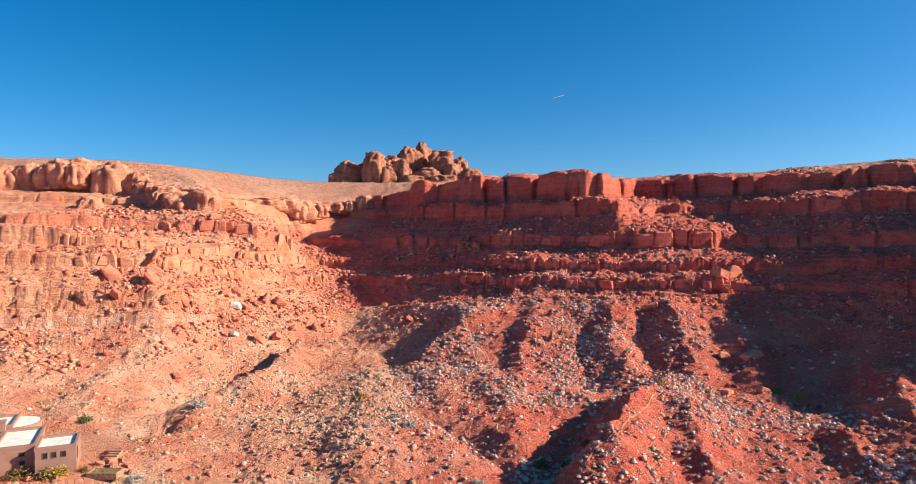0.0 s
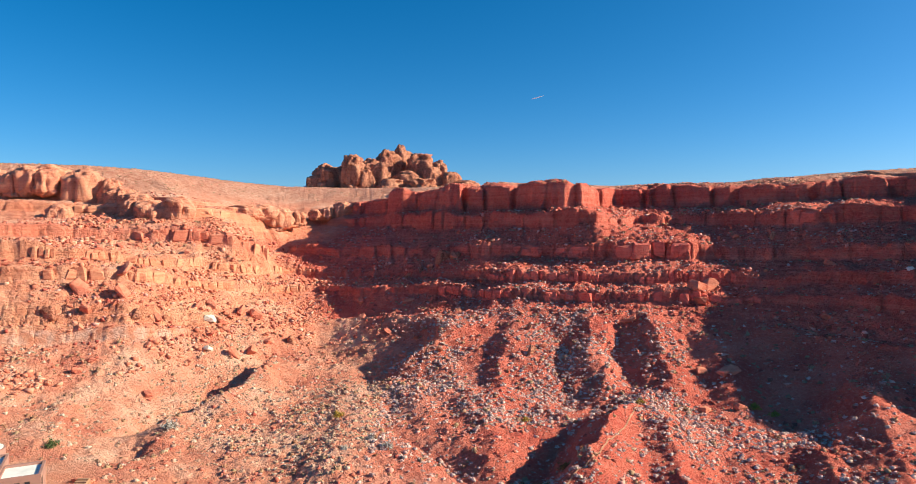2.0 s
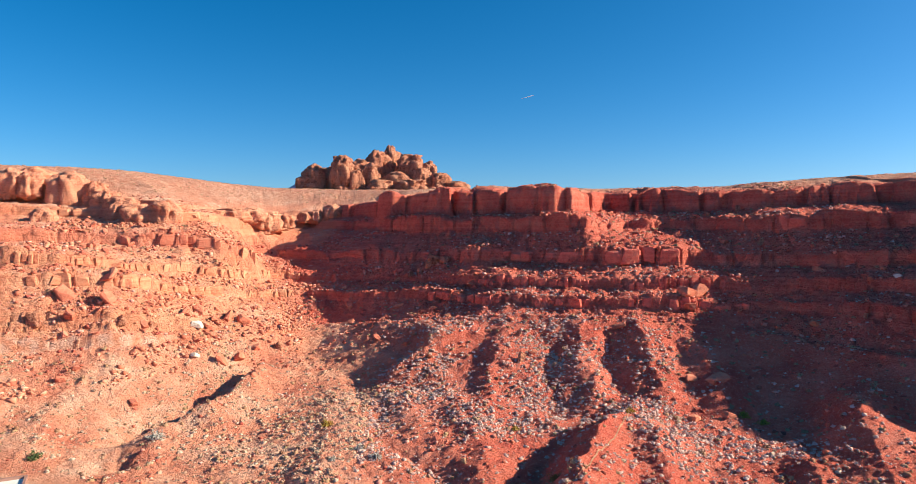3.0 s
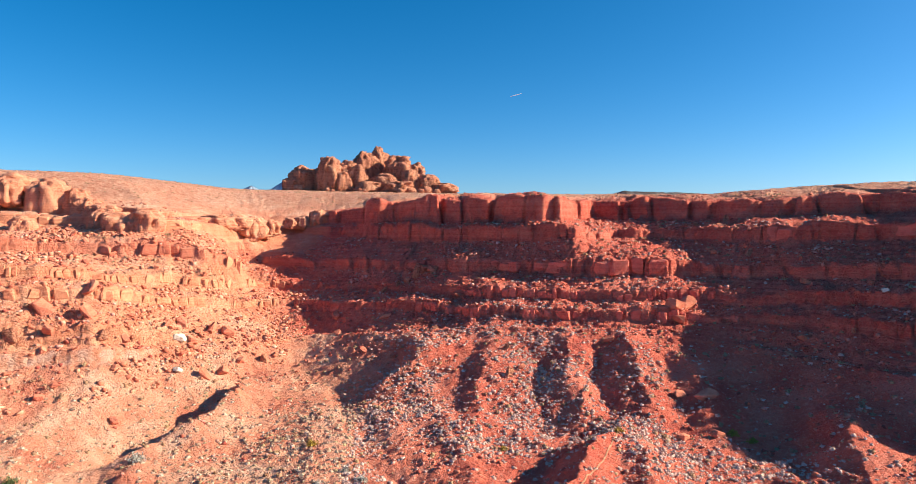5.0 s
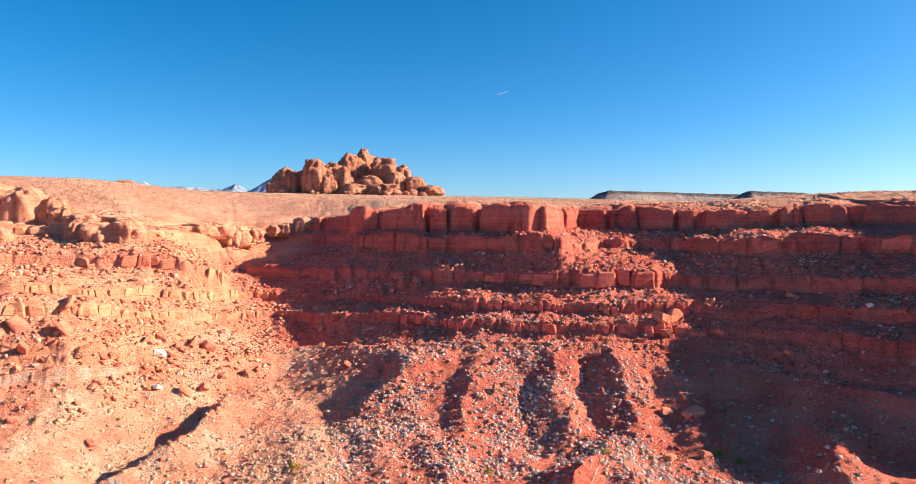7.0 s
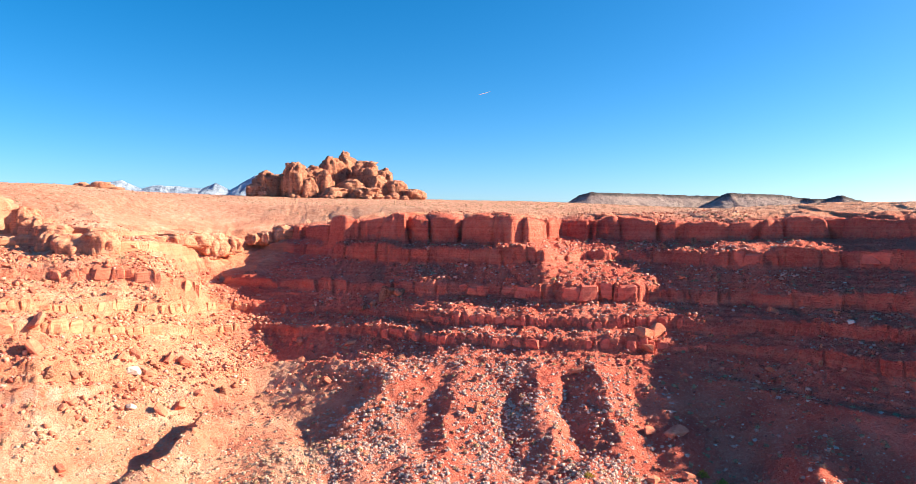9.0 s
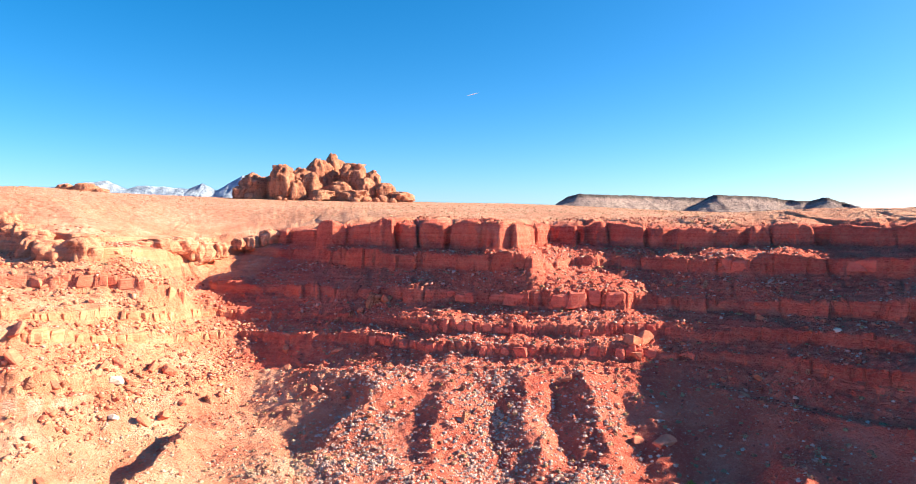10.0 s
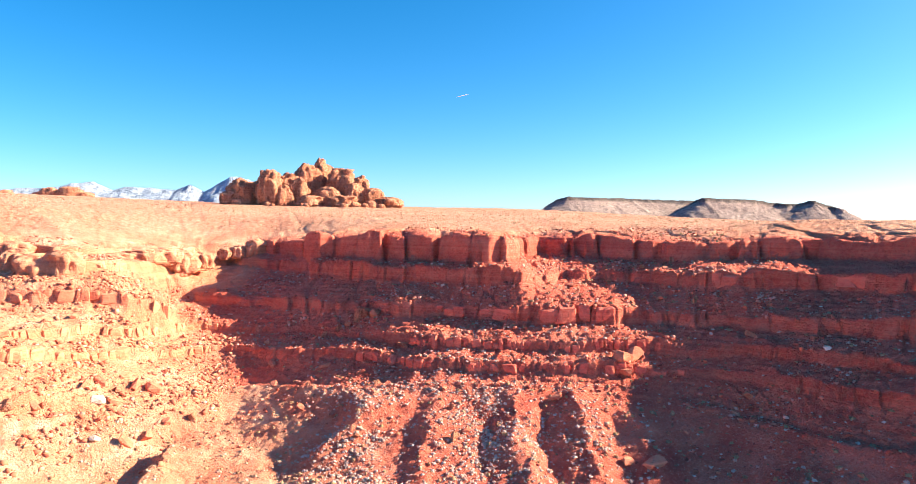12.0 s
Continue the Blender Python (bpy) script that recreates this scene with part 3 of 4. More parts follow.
# ---- rounded towers and domes of sandstone ----
def tower_mesh(name, rx, ry, height, seed, material, lumps=0.27, level=4):
    """A weathered rock tower on z = 0: a rounded, bedded and grooved column."""
    bm = bmesh.new()
    bmesh.ops.create_icosphere(bm, subdivisions=level, radius=1.0)
    for v in bm.verts:
        p = v.co.copy()
        up = p.z
        body = 1.0 - 0.16 * max(up, 0) - 0.05 * up
        off = Vector((seed * 3.7, seed * 1.9, seed * 5.3))
        n = noise.fractal(p * 1.5 + off, 0.85, 2.1, 6) * lumps
        dist, _ = noise.voronoi(Vector((p.x * 1.7, p.y * 1.7, p.z * 1.1)) + off)
        crack = max(0.0, 1 - (dist[1] - dist[0]) / 0.22) * 0.16
        groove = abs(noise.noise(Vector((p.x * 2.4, p.y * 2.4, p.z * 0.4)) + off)) * 0.36 - 0.08
        beds = noise.noise(Vector((0, 0, p.z * height * 0.35)) + off) * 0.07 + noise.noise(Vector((p.x * 0.4, p.y * 0.4, p.z * height * 1.0)) + off) * 0.05
        n += 0.16 * (0.45 - dist[0]) + 0.10 * noise.noise(p * 5 + off) + 0.06 * noise.noise(p * 11 + off)
        k = body + n + beds - crack - groove * (1 - abs(up)) * 0.8
        flat = math.copysign(abs(up) ** 0.52, up)
        v.co = Vector((p.x * k * rx, p.y * k * ry, (flat * (1 + 0.25 * n - 0.3 * crack)) * height * 0.62 + height * 0.38))
    me = bpy.data.meshes.new(name)
    bm.to_mesh(me)
    bm.free()
    me.materials.append(material)
    me.polygons.foreach_set("use_smooth", [True] * len(me.polygons))
    return me


# x, y, top, radius of each tower of the butte on the plateau
BUTTE = [(-101, 548, 84, 6.2), (-94, 556, 94, 9.2), (-82, 560, 93.5, 9), (-70, 548, 102, 9.2), (-58, 565, 99.5, 9), (-59, 545, 89, 6.8), (-48, 552, 95.3, 8), (-44, 578, 109.5, 10.5), (-33, 590, 113.4, 9.0),
         (-14, 572, 106.1, 13.0), (-5, 556, 92.4, 8), (2, 566, 99.0, 8), (11, 556, 88.3, 9), (25, 552, 80.5, 11), (-25, 550, 88, 10.5), (-38, 541, 81, 10), (-13, 540, 81, 11)]
butte = tagged(new("rock_butte"), "cluster of rounded orange sandstone towers on the plateau", "rock formation")
butte.location = (-40, 560, 74)
for i, (x, y, top, r) in enumerate(BUTTE):
    high = top - 72.5
    ob = new("rock_tower", tower_mesh("rock_tower", r * 1.15, r * 1.1, high, i + 1, M_PALE, 0.36))
    ob.parent = butte
    ob.location = (x + 40, y - 560, -1.5)
    ob.rotation_euler.z = i * 1.3
for i in range(26):
    x, y = random.uniform(-108, 36), random.uniform(528, 548)
    high = random.uniform(2, 6)
    ob = new("rock_tower", tower_mesh("rock_tower", high * 0.9, high * 0.8, high, i + 40, M_PALE, 0.3, 2))
    ob.parent = butte
    ob.location = (x + 40, y - 560, ground_z(x, y) - 74 - 0.6)

# heads of rock along the western rim and at the top of the gully
DOMES = [(-167, 243, 59.5, 6), (-160, 246, 60.5, 6), (-152, 243, 60, 4.2), (-147.5, 243, 61.7, 4.6), (-141, 242, 60.4, 4), (-146, 254, 63.2, 8), (-136, 247, 58.5, 4), (-130, 247, 61.2, 7), (-121, 248, 57.6, 5), (-115, 243, 54, 5),
         (-108, 240, 52, 6), (-128, 300, 62.0, 3), (-126, 224, 47.0, 4), (-88, 226, 49.6, 5), (-96, 226, 48.5, 6), (-104, 231, 50, 5), (-82, 252, 47.6, 4.6), (-77, 262, 48.4, 5.4), (-71, 268, 48.8, 5.6), (-65, 272, 48, 5),
         (-59, 276, 46.8, 3.6), (-42, 297, 51.2, 5), (-36, 299, 51, 5), (-49, 296, 48.8, 4), (-54, 293, 47.6, 3), (-177, 238, 60, 6), (-190, 232, 61, 7)]
for i, (x, y, top, r) in enumerate(DOMES):
    base = ground_z(x, y - r * 0.8) - 1.0
    high = min(max(top - base, r * 0.8) + 2.0, (2.1 if x < -100 else 1.35) * r)
    low = -90 < x < -55
    high = min(max(top - base, 0.9 * r), 1.7 * r) if low else high
    ob = new("sandstone_dome", tower_mesh("sandstone_dome", r * (1.45 if low else 1.05), r * (1.2 if low else 1), high, i + 80, M_DOME, 0.3))
    ob.location, ob.rotation_euler.z = (x, y, top - high), i * 0.9
    tagged(ob, "rounded orange sandstone dome on the canyon rim", "rock", "domes along the rim")

# rocks on the far rise of the plateau
for i, (x, top, r) in enumerate([(-379, 94, 7), (-345, 92.5, 6), (-335, 97, 8), (-315, 98.5, 10), (-299, 93, 8)]):
    ob = new("rock_outcrop", tower_mesh("rock_outcrop", r * 1.4, r, 14, i + 120, M_PALE, 0.3, 3))
    ob.location = (x, 784, top - 14)
    tagged(ob, "small pale sandstone outcrop on the far plateau", "rock", "far outcrops")


# ---- the dark-capped mesa and the snowy range ----
MESA = [(330, 1345, 66), (372, 1322, 92), (402, 1300, 112), (415, 1282, 116), (449, 1287, 115), (594, 1362, 117), (742, 1372, 114), (690, 1242, 115), (818, 1262, 112), (850, 1255, 107),
        (868, 1242, 105), (890, 1240, 105), (905, 1222, 111), (935, 1215, 101), (942, 1182, 94)]


def sheet(name, xs, ys, z, material, attrs=()):
    yy, xx = np.meshgrid(ys, xs, indexing="ij")
    verts = np.stack([xx.ravel(), yy.ravel(), z.ravel()], -1).astype(np.float32)
    ny, nx = len(ys), len(xs)
    a = (np.arange(ny - 1)[:, None] * nx + np.arange(nx - 1)[None, :]).ravel()
    quads = np.stack([a, a + 1, a + nx + 1, a + nx], -1).astype(np.int32)
    me = bpy.data.meshes.new(name)
    me.vertices.add(len(verts))
    me.vertices.foreach_set("co", verts.ravel())
    me.loops.add(quads.size)
    me.loops.foreach_set("vertex_index", quads.ravel())
    me.polygons.add(len(quads))
    me.polygons.foreach_set("loop_start", np.arange(0, quads.size, 4, dtype=np.int32))
    for key, values in attrs:
        me.attributes.new(key, "FLOAT", "POINT").data.foreach_set("value", values.ravel().astype(np.float32))
    me.update()
    me.materials.append(material)
    return new(name, me)


def build_mesa():
    m = Mat("mesa_slope", 0.95)
    soil = m.ramp(m.noise(0.03, 6, 0.7), [(0.35, (0.28, 0.19, 0.19)), (0.55, (0.38, 0.27, 0.26)), (0.7, (0.46, 0.34, 0.31))])
    soil = m.mix(m.add(m.grey(m.noise(0.16, 4, 0.8), 0.5, 0.6), 0.8, "MULTIPLY"), soil, (0.17, 0.13, 0.13))
    cap = m.ramp(m.noise(0.1, 4), [(0.3, (0.06, 0.05, 0.055)), (0.7, (0.13, 0.10, 0.10))])
    m.colour(m.mix(m.attr("cap"), soil, cap))
    m.bump(m.noise(0.09, 7, 0.75), 1.0, 7)
    xs, ys = np.linspace(200, 1150, 300), np.linspace(1080, 1560, 140)
    yy, xx = np.meshgrid(ys, xs, indexing="ij")
    wx, wy = xx + 7 * fbm(xx, yy, 60, 4, 201), yy + 12 * fbm(xx, yy, 60, 4, 207)
    best = np.full(xx.shape, -1e9)
    cap_mask = np.zeros(xx.shape)
    for (ax, ay, az), (bx, by, bz) in zip(MESA, MESA[1:]):
        ux, uy = bx - ax, by - ay
        k = np.clip(((wx - ax) * ux + (wy - ay) * uy) / (ux * ux + uy * uy), 0, 1)
        d = np.hypot(wx - ax - k * ux, wy - ay - k * uy)
        top = az + (bz - az) * k
        out_d = np.maximum(d - 6, 0)
        z = top - np.minimum(out_d, 5) * 1.5 - np.maximum(out_d - 5, 0) * 0.56
        cap_mask = np.where(z > best, (smooth(8, 4, top - z)) * (top > 96), cap_mask)
        best = np.maximum(best, z)
    best = best - 3.2 * np.abs(fbm(xx, yy * 0.3, 26, 3, 211)) * (1 - cap_mask) + 1.2 * fbm(xx, yy, 8, 2, 215)
    base = relief(xx.ravel(), yy.ravel())[0].reshape(xx.shape)
    ob = sheet("mesa", xs, ys, np.maximum(best, base - 3), m.m, [("cap", cap_mask)])
    return tagged(ob, "distant mesa with a dark basalt cap", "mesa", kind="structure")


def build_range():
    m = Mat("hazed_snowy_mountain", 0.8)
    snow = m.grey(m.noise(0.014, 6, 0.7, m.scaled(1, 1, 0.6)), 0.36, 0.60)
    # distance haze is painted in: rock and snow both bluish and low in contrast
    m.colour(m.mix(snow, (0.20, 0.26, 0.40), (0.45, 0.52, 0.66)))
    m.bump(m.noise(0.02, 8, 0.75), 1.0, 30)
    crest = np.array([(-3200, 230), (-2600, 240), (-2249, 252), (-1999, 279), (-1840, 282), (-1679, 312), (-1581, 324), (-1467, 273), (-1401, 294), (-1251, 290), (-1117, 277), (-1032, 314), (-947, 268),
                      (-792, 368), (-671, 345), (-531, 320), (-354, 276), (-100, 190), (300, 60), (500, 5)])
    xs, ys = np.linspace(-3200, 500, 460), np.linspace(3700, 4800, 90)
    yy, xx = np.meshgrid(ys, xs, indexing="ij")
    ridge = np.interp(xx, crest[:, 0], crest[:, 1]) * (1 + 0.02 * fbm(xx, yy * 0, 50, 3, 221))
    fall = np.clip(1 - np.abs(yy - 4200) / 620, 0, 1)
    spur = np.abs(fbm(xx + 0.2 * yy, yy * 0.35, 190, 4, 231, 0.6))
    z = ridge * fall - 70 * spur * smooth(0, 180, np.abs(yy - 4200)) * fall - 12 + 12 * fbm(xx, yy, 60, 4, 241) * smooth(0, 60, np.abs(yy - 4200))
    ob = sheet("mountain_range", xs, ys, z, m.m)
    return tagged(ob, "far snow-covered mountain range, blue-white from haze put into its colour", "mountains", kind="structure")


build_mesa()
build_range()


def build_contrail():
    m = Mat("ice_trail", 1.0)
    m.colour((0.9, 0.92, 0.95))
    bm = bmesh.new()
    for i in range(13):
        k = i / 12
        r = 2.6 * math.sin(math.pi * min(max(k, 0.02), 0.98)) ** 0.6
        c = Vector((646 + 89 * k, 4500, 941 + 26 * k))
        for a in range(6):
            bm.verts.new(c + Vector((0, math.cos(a * math.pi / 3) * r, math.sin(a * math.pi / 3) * r)))
    bm.verts.ensure_lookup_table()
    for i in range(12):
        for a in range(6):
            b = (a + 1) % 6
            bm.faces.new([bm.verts[i * 6 + a], bm.verts[i * 6 + b], bm.verts[i * 6 + 6 + b], bm.verts[i * 6 + 6 + a]])
    tagged(part("contrail", bm, m.m, None), "thin short white contrail in the clear blue sky", "cloud")


build_contrail()


# ---- fallen rock ----
def hull_rock(seed, points=16, squash=(1, 1, 1)):
    """An angular block about 2 across, the hull of scattered points."""
    rng = random.Random(seed)
    bm = bmesh.new()
    for _ in range(points):
        v = Vector((rng.gauss(0, 1), rng.gauss(0, 1), rng.gauss(0, 1))).normalized() * rng.uniform(0.8, 1.05)
        # towards a block
        v = Vector([math.copysign(abs(c) ** 0.5, c) for c in v])
        bm.verts.new((v.x * squash[0], v.y * squash[1], v.z * squash[2]))
    res = bmesh.ops.convex_hull(bm, input=bm.verts)
    bmesh.ops.delete(bm, geom=[g for g in res["geom_interior"] if isinstance(g, bmesh.types.BMVert)], context="VERTS")
    return bm


def boulder_mesh(seed, squash=(1, 1, 1)):
    bm = hull_rock(seed, 19, squash)
    bmesh.ops.bevel(bm, geom=list(bm.edges), offset=0.035, segments=1, affect="EDGES")
    me = bpy.data.meshes.new("boulder")
    bm.to_mesh(me)
    bm.free()
    return me


BLOCKS = []
for s in range(9):
    me = boulder_mesh(300 + s, ((1.1, 0.8, 0.6), (1.35, 0.85, 0.42), (0.85, 0.55, 1.1))[s % 3])
    me.materials.append((M_ROCK, M_ROCK, M_PALE)[s % 3])
    BLOCKS.append(me)
WHITE_BLOCK = boulder_mesh(343, (1.2, 0.9, 0.6))
WHITE_BLOCK.materials.append(M_WHITE)


def boulder(x, y, size, shape, turn=(0, 0, 0), label="angular red sandstone boulder on the slope", group="fallen boulders", lift=0.25):
    ob = new("boulder", shape)
    ob.location = (x, y, ground_z(x, y) + size * lift)
    ob.scale = (size, size, size)
    ob.rotation_euler = turn
    return tagged(ob, label, "boulder", group)


# the large ones that stand out
boulder(2, 217, 2.9, BLOCKS[2], (0.2, 0.3, 0.4), "large pale boulder on a ledge of the wall")
for x, y, s, b in [(-2, 217.5, 1.5, 0), (5.5, 216, 1.9, 3), (-5, 217, 1.2, 5), (7, 215.5, 1.3, 2), (-9.5, 218, 1.4, 8)]:
    boulder(x, y, s, BLOCKS[b], (0.3 * s, 0.5, s))
boulder(69, 171.5, 2.6, BLOCKS[3], (0.15, 0.25, 0.6), "tall tilted sandstone block at the nose of the wall")
boulder(72.5, 173, 2.3, BLOCKS[1], (0.5, -0.5, 0.3))
boulder(68.5, 169, 1.9, BLOCKS[6], (0.1, 0.2, 1.6))
boulder(51.6, 125, 1.5, BLOCKS[0], (0.1, 0.1, 0.8), "square red boulder among the brush")
boulder(58.3, 124, 1.3, BLOCKS[3], (0.0, 0.3, 0.2))
boulder(57.6, 140.5, 1.5, BLOCKS[4], (0.2, 0.1, 0.4), "smooth boulder at the edge of the shaded gully")
boulder(62, 137.5, 2.0, BLOCKS[1], (0.1, -0.2, 0.25), "long leaning sandstone slab beside the gully", lift=0.1)
boulder(-62.5, 183, 1.7, WHITE_BLOCK, (0.1, 0.15, 0.3), "white sandstone block on the red slope")
boulder(-59, 172, 1.2, WHITE_BLOCK, (0.1, 0.35, 1.3), "white sandstone block on the red slope")
boulder(107.5, 146, 1.1, WHITE_BLOCK, (0.1, 0.1, 0.9), "white broken block below the shaded ledge")
for x, y, s, b, r in [(-90, 170, 2.6, 1, 0.9), (-83, 178, 2.3, 4, 0.6), (-80, 171, 2.2, 7, 1.0), (-87, 166, 1.9, 1, 0.8), (-76, 168, 1.7, 5, 0.4), (-94, 163, 2.0, 2, 0.3), (-53, 195, 2.1, 3, 0.5), (-57, 194, 1.9, 6, 0.8),
                      (-64, 189, 1.7, 1, 0.9), (-66, 184, 1.6, 4, 0.7), (-60, 190, 1.5, 0, 0.2), (-42, 190, 2.0, 5, 0.2), (-50, 178, 1.9, 0, 0.6), (-53, 174, 1.7, 7, 0.9), (-47, 185, 1.4, 3, 0.2), (-80, 149, 1.3, 6, 0.3), (-64, 148, 1.2, 0, 0.2)]:
    boulder(x, y, s, BLOCKS[b], (r * 0.6, r, x * 0.7))

rng = np.random.default_rng(5)


def scatter(n, x0, x1, y0, y1, keep):
    """Random places in a stretch of the plan, thinned by keep(z, rock, flat, slope, x, y)."""
    x, y = rng.uniform(x0, x1, n), rng.uniform(y0, y1, n)
    z, rock, flat = lay_of(x, y)
    zx, zy = lay_of(x + 0.5, y)[0], lay_of(x, y + 0.5)[0]
    slope = np.hypot(zx - z, zy - z) / 0.5
    ok = rng.random(n) < keep(z, rock, flat, slope, x, y)
    ok &= np.hypot((x + 66) / 15, (y - 101) / 11) > 1
    return x[ok], y[ok], z[ok]


# blocks below the bands of the walls
xs, ys, zs = scatter(900, -115, 110, 140, 225, lambda z, rock, flat, slope, x, y: (slope < 1.1) * (z > 8) * (z < 50) * np.where(x < -40, 0.8, 0.2))
for i in range(min(240, len(xs))):
    size = 0.45 + 1.1 * rng.random() ** 2.5
    boulder(xs[i], ys[i], size, BLOCKS[int(rng.integers(0, 9))], tuple(rng.uniform(-0.6, 0.6, 2)) + (rng.uniform(0, 6.3),))


def joined(name, templates, places, sizes, material, label, category, squat=(0.8, 1.2)):
    """Many small copies of a few templates in one mesh."""
    verts, tris, start = [], [], 0
    for (x, y, z), size in zip(places, sizes):
        v, f = templates[int(rng.integers(0, len(templates)))]
        a = rng.uniform(0, 6.283)
        c, s = math.cos(a) * size, math.sin(a) * size
        tall = size * rng.uniform(*squat)
        verts.append(np.stack([v[:, 0] * c - v[:, 1] * s + x, v[:, 0] * s + v[:, 1] * c + y, v[:, 2] * tall + z], -1))
        tris.append(f + start)
        start += len(v)
    verts, tris = np.concatenate(verts).astype(np.float32), np.concatenate(tris).astype(np.int32)
    me = bpy.data.meshes.new(name)
    me.vertices.add(len(verts))
    me.vertices.foreach_set("co", verts.ravel())
    me.loops.add(tris.size)
    me.loops.foreach_set("vertex_index", tris.ravel())
    me.polygons.add(len(tris))
    me.polygons.foreach_set("loop_start", np.arange(0, tris.size, 3, dtype=np.int32))
    me.update()
    me.materials.append(material)
    return tagged(new(name, me), label, category, kind="stuff")


def slab_template(seed):
    """A worn block of bedded rock, unit half-size: the hull of points on a rounded box, chipped at the corners."""
    r = random.Random(seed)
    bm = bmesh.new()
    for _ in range(34):
        v = Vector((r.gauss(0, 1), r.gauss(0, 1), r.gauss(0, 1))).normalized()
        v = Vector([math.copysign(abs(c) ** 0.36, c) for c in v]) * r.uniform(0.86, 1.04)
        bm.verts.new((v.x * (1 - 0.06 * v.z), v.y, v.z))
    res = bmesh.ops.convex_hull(bm, input=bm.verts)
    bmesh.ops.delete(bm, geom=[g for g in res["geom_interior"] if isinstance(g, bmesh.types.BMVert)], context="VERTS")
    return bm


def slab_set(material):
    shapes = []
    for i in range(10):
        me = bpy.data.meshes.new("block")
        bm = slab_template(700 + i)
        bm.to_mesh(me)
        bm.free()
        me.materials.append(material)
        shapes.append(me)
    return shapes


def rock_ledge(line, x0, x1, wide, jut, shapes, label, group, seed, gaps, least=1.1):
    """One outcropping bed between two places: worn blocks side by side, set into the face of its cliff."""
    r = random.Random(seed)
    ledge = tagged(new("rock_ledge"), label, "rock ledge", group)
    first = None
    offs = np.arange(-5, 5.01, 0.25)
    for p, q in zip(line, line[1:]):
        a, b = Vector(p[:2]), Vector(q[:2])
        way = (b - a).normalized()
        back = Vector((way.y, -way.x))
        length, s = (b - a).length, 0.0
        while s < length:
            w = wide * r.choice((0.7, 0.9, 1.0, 1.2, 1.6, 2.1))
            c = a + way * (s + 0.5 * w)
            s += w * r.uniform(0.95, 1.2)
            if not x0 < c.x < x1 or r.random() < gaps:
                continue
            z = lay_of(c.x + back.x * offs, c.y + back.y * offs)[0]
            rise = (z[6:] - z[:-6]) - 0.12 * np.abs(offs[3:-3])
            i = int(np.argmax(rise)) + 3
            low, high = float(z[max(i - 4, 0)]), float(z[min(i + 4, len(z) - 1)])
            tall = high - low
            if tall < least:
                continue
            deep = max(0.9, 0.5 * wide)
            spot = c + back * (offs[i] + deep - jut * r.uniform(0.3, 1.2))
            place = Vector((spot.x, spot.y, low + 0.46 * tall))
            if first is None:
                first = place.copy()
                ledge.location = first
            ob = new("block", r.choice(shapes))
            ob.parent = ledge
            ob.location = place - first
            ob.scale = (w * 0.53, deep, tall * r.uniform(0.30, 0.54))
            ob.rotation_euler = (r.gauss(0, 0.08), r.gauss(0, 0.07), math.atan2(back.y, back.x) - math.pi / 2 + r.gauss(0, 0.15))


BUFF_SLABS, RED_SLABS, RUST_SLABS = slab_set(M_BLOCK), slab_set(M_WALL), slab_set(M_ROCK)
HILL_LABEL, WALL_LABEL = "jointed bed of orange sandstone blocks on the hillside", "jointed bed of dark red sandstone blocks on the wall"
for i, (line, x0, x1, wide, jut, gaps, shapes) in enumerate([
        (BED_LOW, -100, -44, 2.2, 0.6, 0.45, BUFF_SLABS), (BED_MID, -104, -46, 1.5, 0.5, 0.2, BUFF_SLABS), (BED_HIGH, -100, -56, 2.6, 0.6, 0.3, RUST_SLABS), (BENCH, -135, -74, 3.4, 0.7, 0.4, BUFF_SLABS),
        (BED_LOW, 2, 84, 2.0, 0.5, 0.35, RED_SLABS), (BED_MID, 14, 80, 1.4, 0.45, 0.25, RED_SLABS), (BED_HIGH, 22, 82, 3.6, 0.8, 0.25, RED_SLABS), (BENCH, 88, 128, 4.4, 0.4, 0.4, RED_SLABS)]):
    rock_ledge(line, x0, x1, wide, jut, shapes, HILL_LABEL if x1 < 0 else WALL_LABEL, "ledges of the western hill" if x1 < 0 else "ledges of the great wall", 800 + i, gaps)


def rock_template(seed):
    bm = hull_rock(seed, 8, (1, 0.85, 0.7))
    bmesh.ops.triangulate(bm, faces=bm.faces)
    bm.verts.index_update()
    v = np.array([tuple(p.co) for p in bm.verts])
    f = np.array([[p.index for p in q.verts] for q in bm.faces])
    bm.free()
    return v, f


STONES = [rock_template(500 + i) for i in range(8)]
xs, ys, zs = scatter(110000, -130, 125, 85, 260, lambda z, rock, flat, slope, x, y: (slope < 1.3) * np.where(z > 9, 0.6, 0.28) * np.clip(0.3 + 1.2 * fbm(x, y, 12, 3, 401), 0, 1))
joined("loose_stones", STONES, np.stack([xs, ys, zs + 0.03], -1), 0.08 + 0.6 * rng.random(len(xs)) ** 4.5, M_RUBBLE, "loose angular red and buff stones on the slopes", "stones")

xs, ys, zs = scatter(60000, -120, 125, 135, 262, lambda z, rock, flat, slope, x, y: (slope < 1.5) * (rock > 0.4) * (z < 47) * np.clip(0.25 + 1.2 * fbm(x, y, 9, 3, 403), 0, 0.8))
joined("ledge_rubble", STONES, np.stack([xs, ys, zs + 0.05], -1), 0.14 + 0.7 * rng.random(len(xs)) ** 4, M_RUBBLE, "broken sandstone rubble on the benches of the walls", "stones")

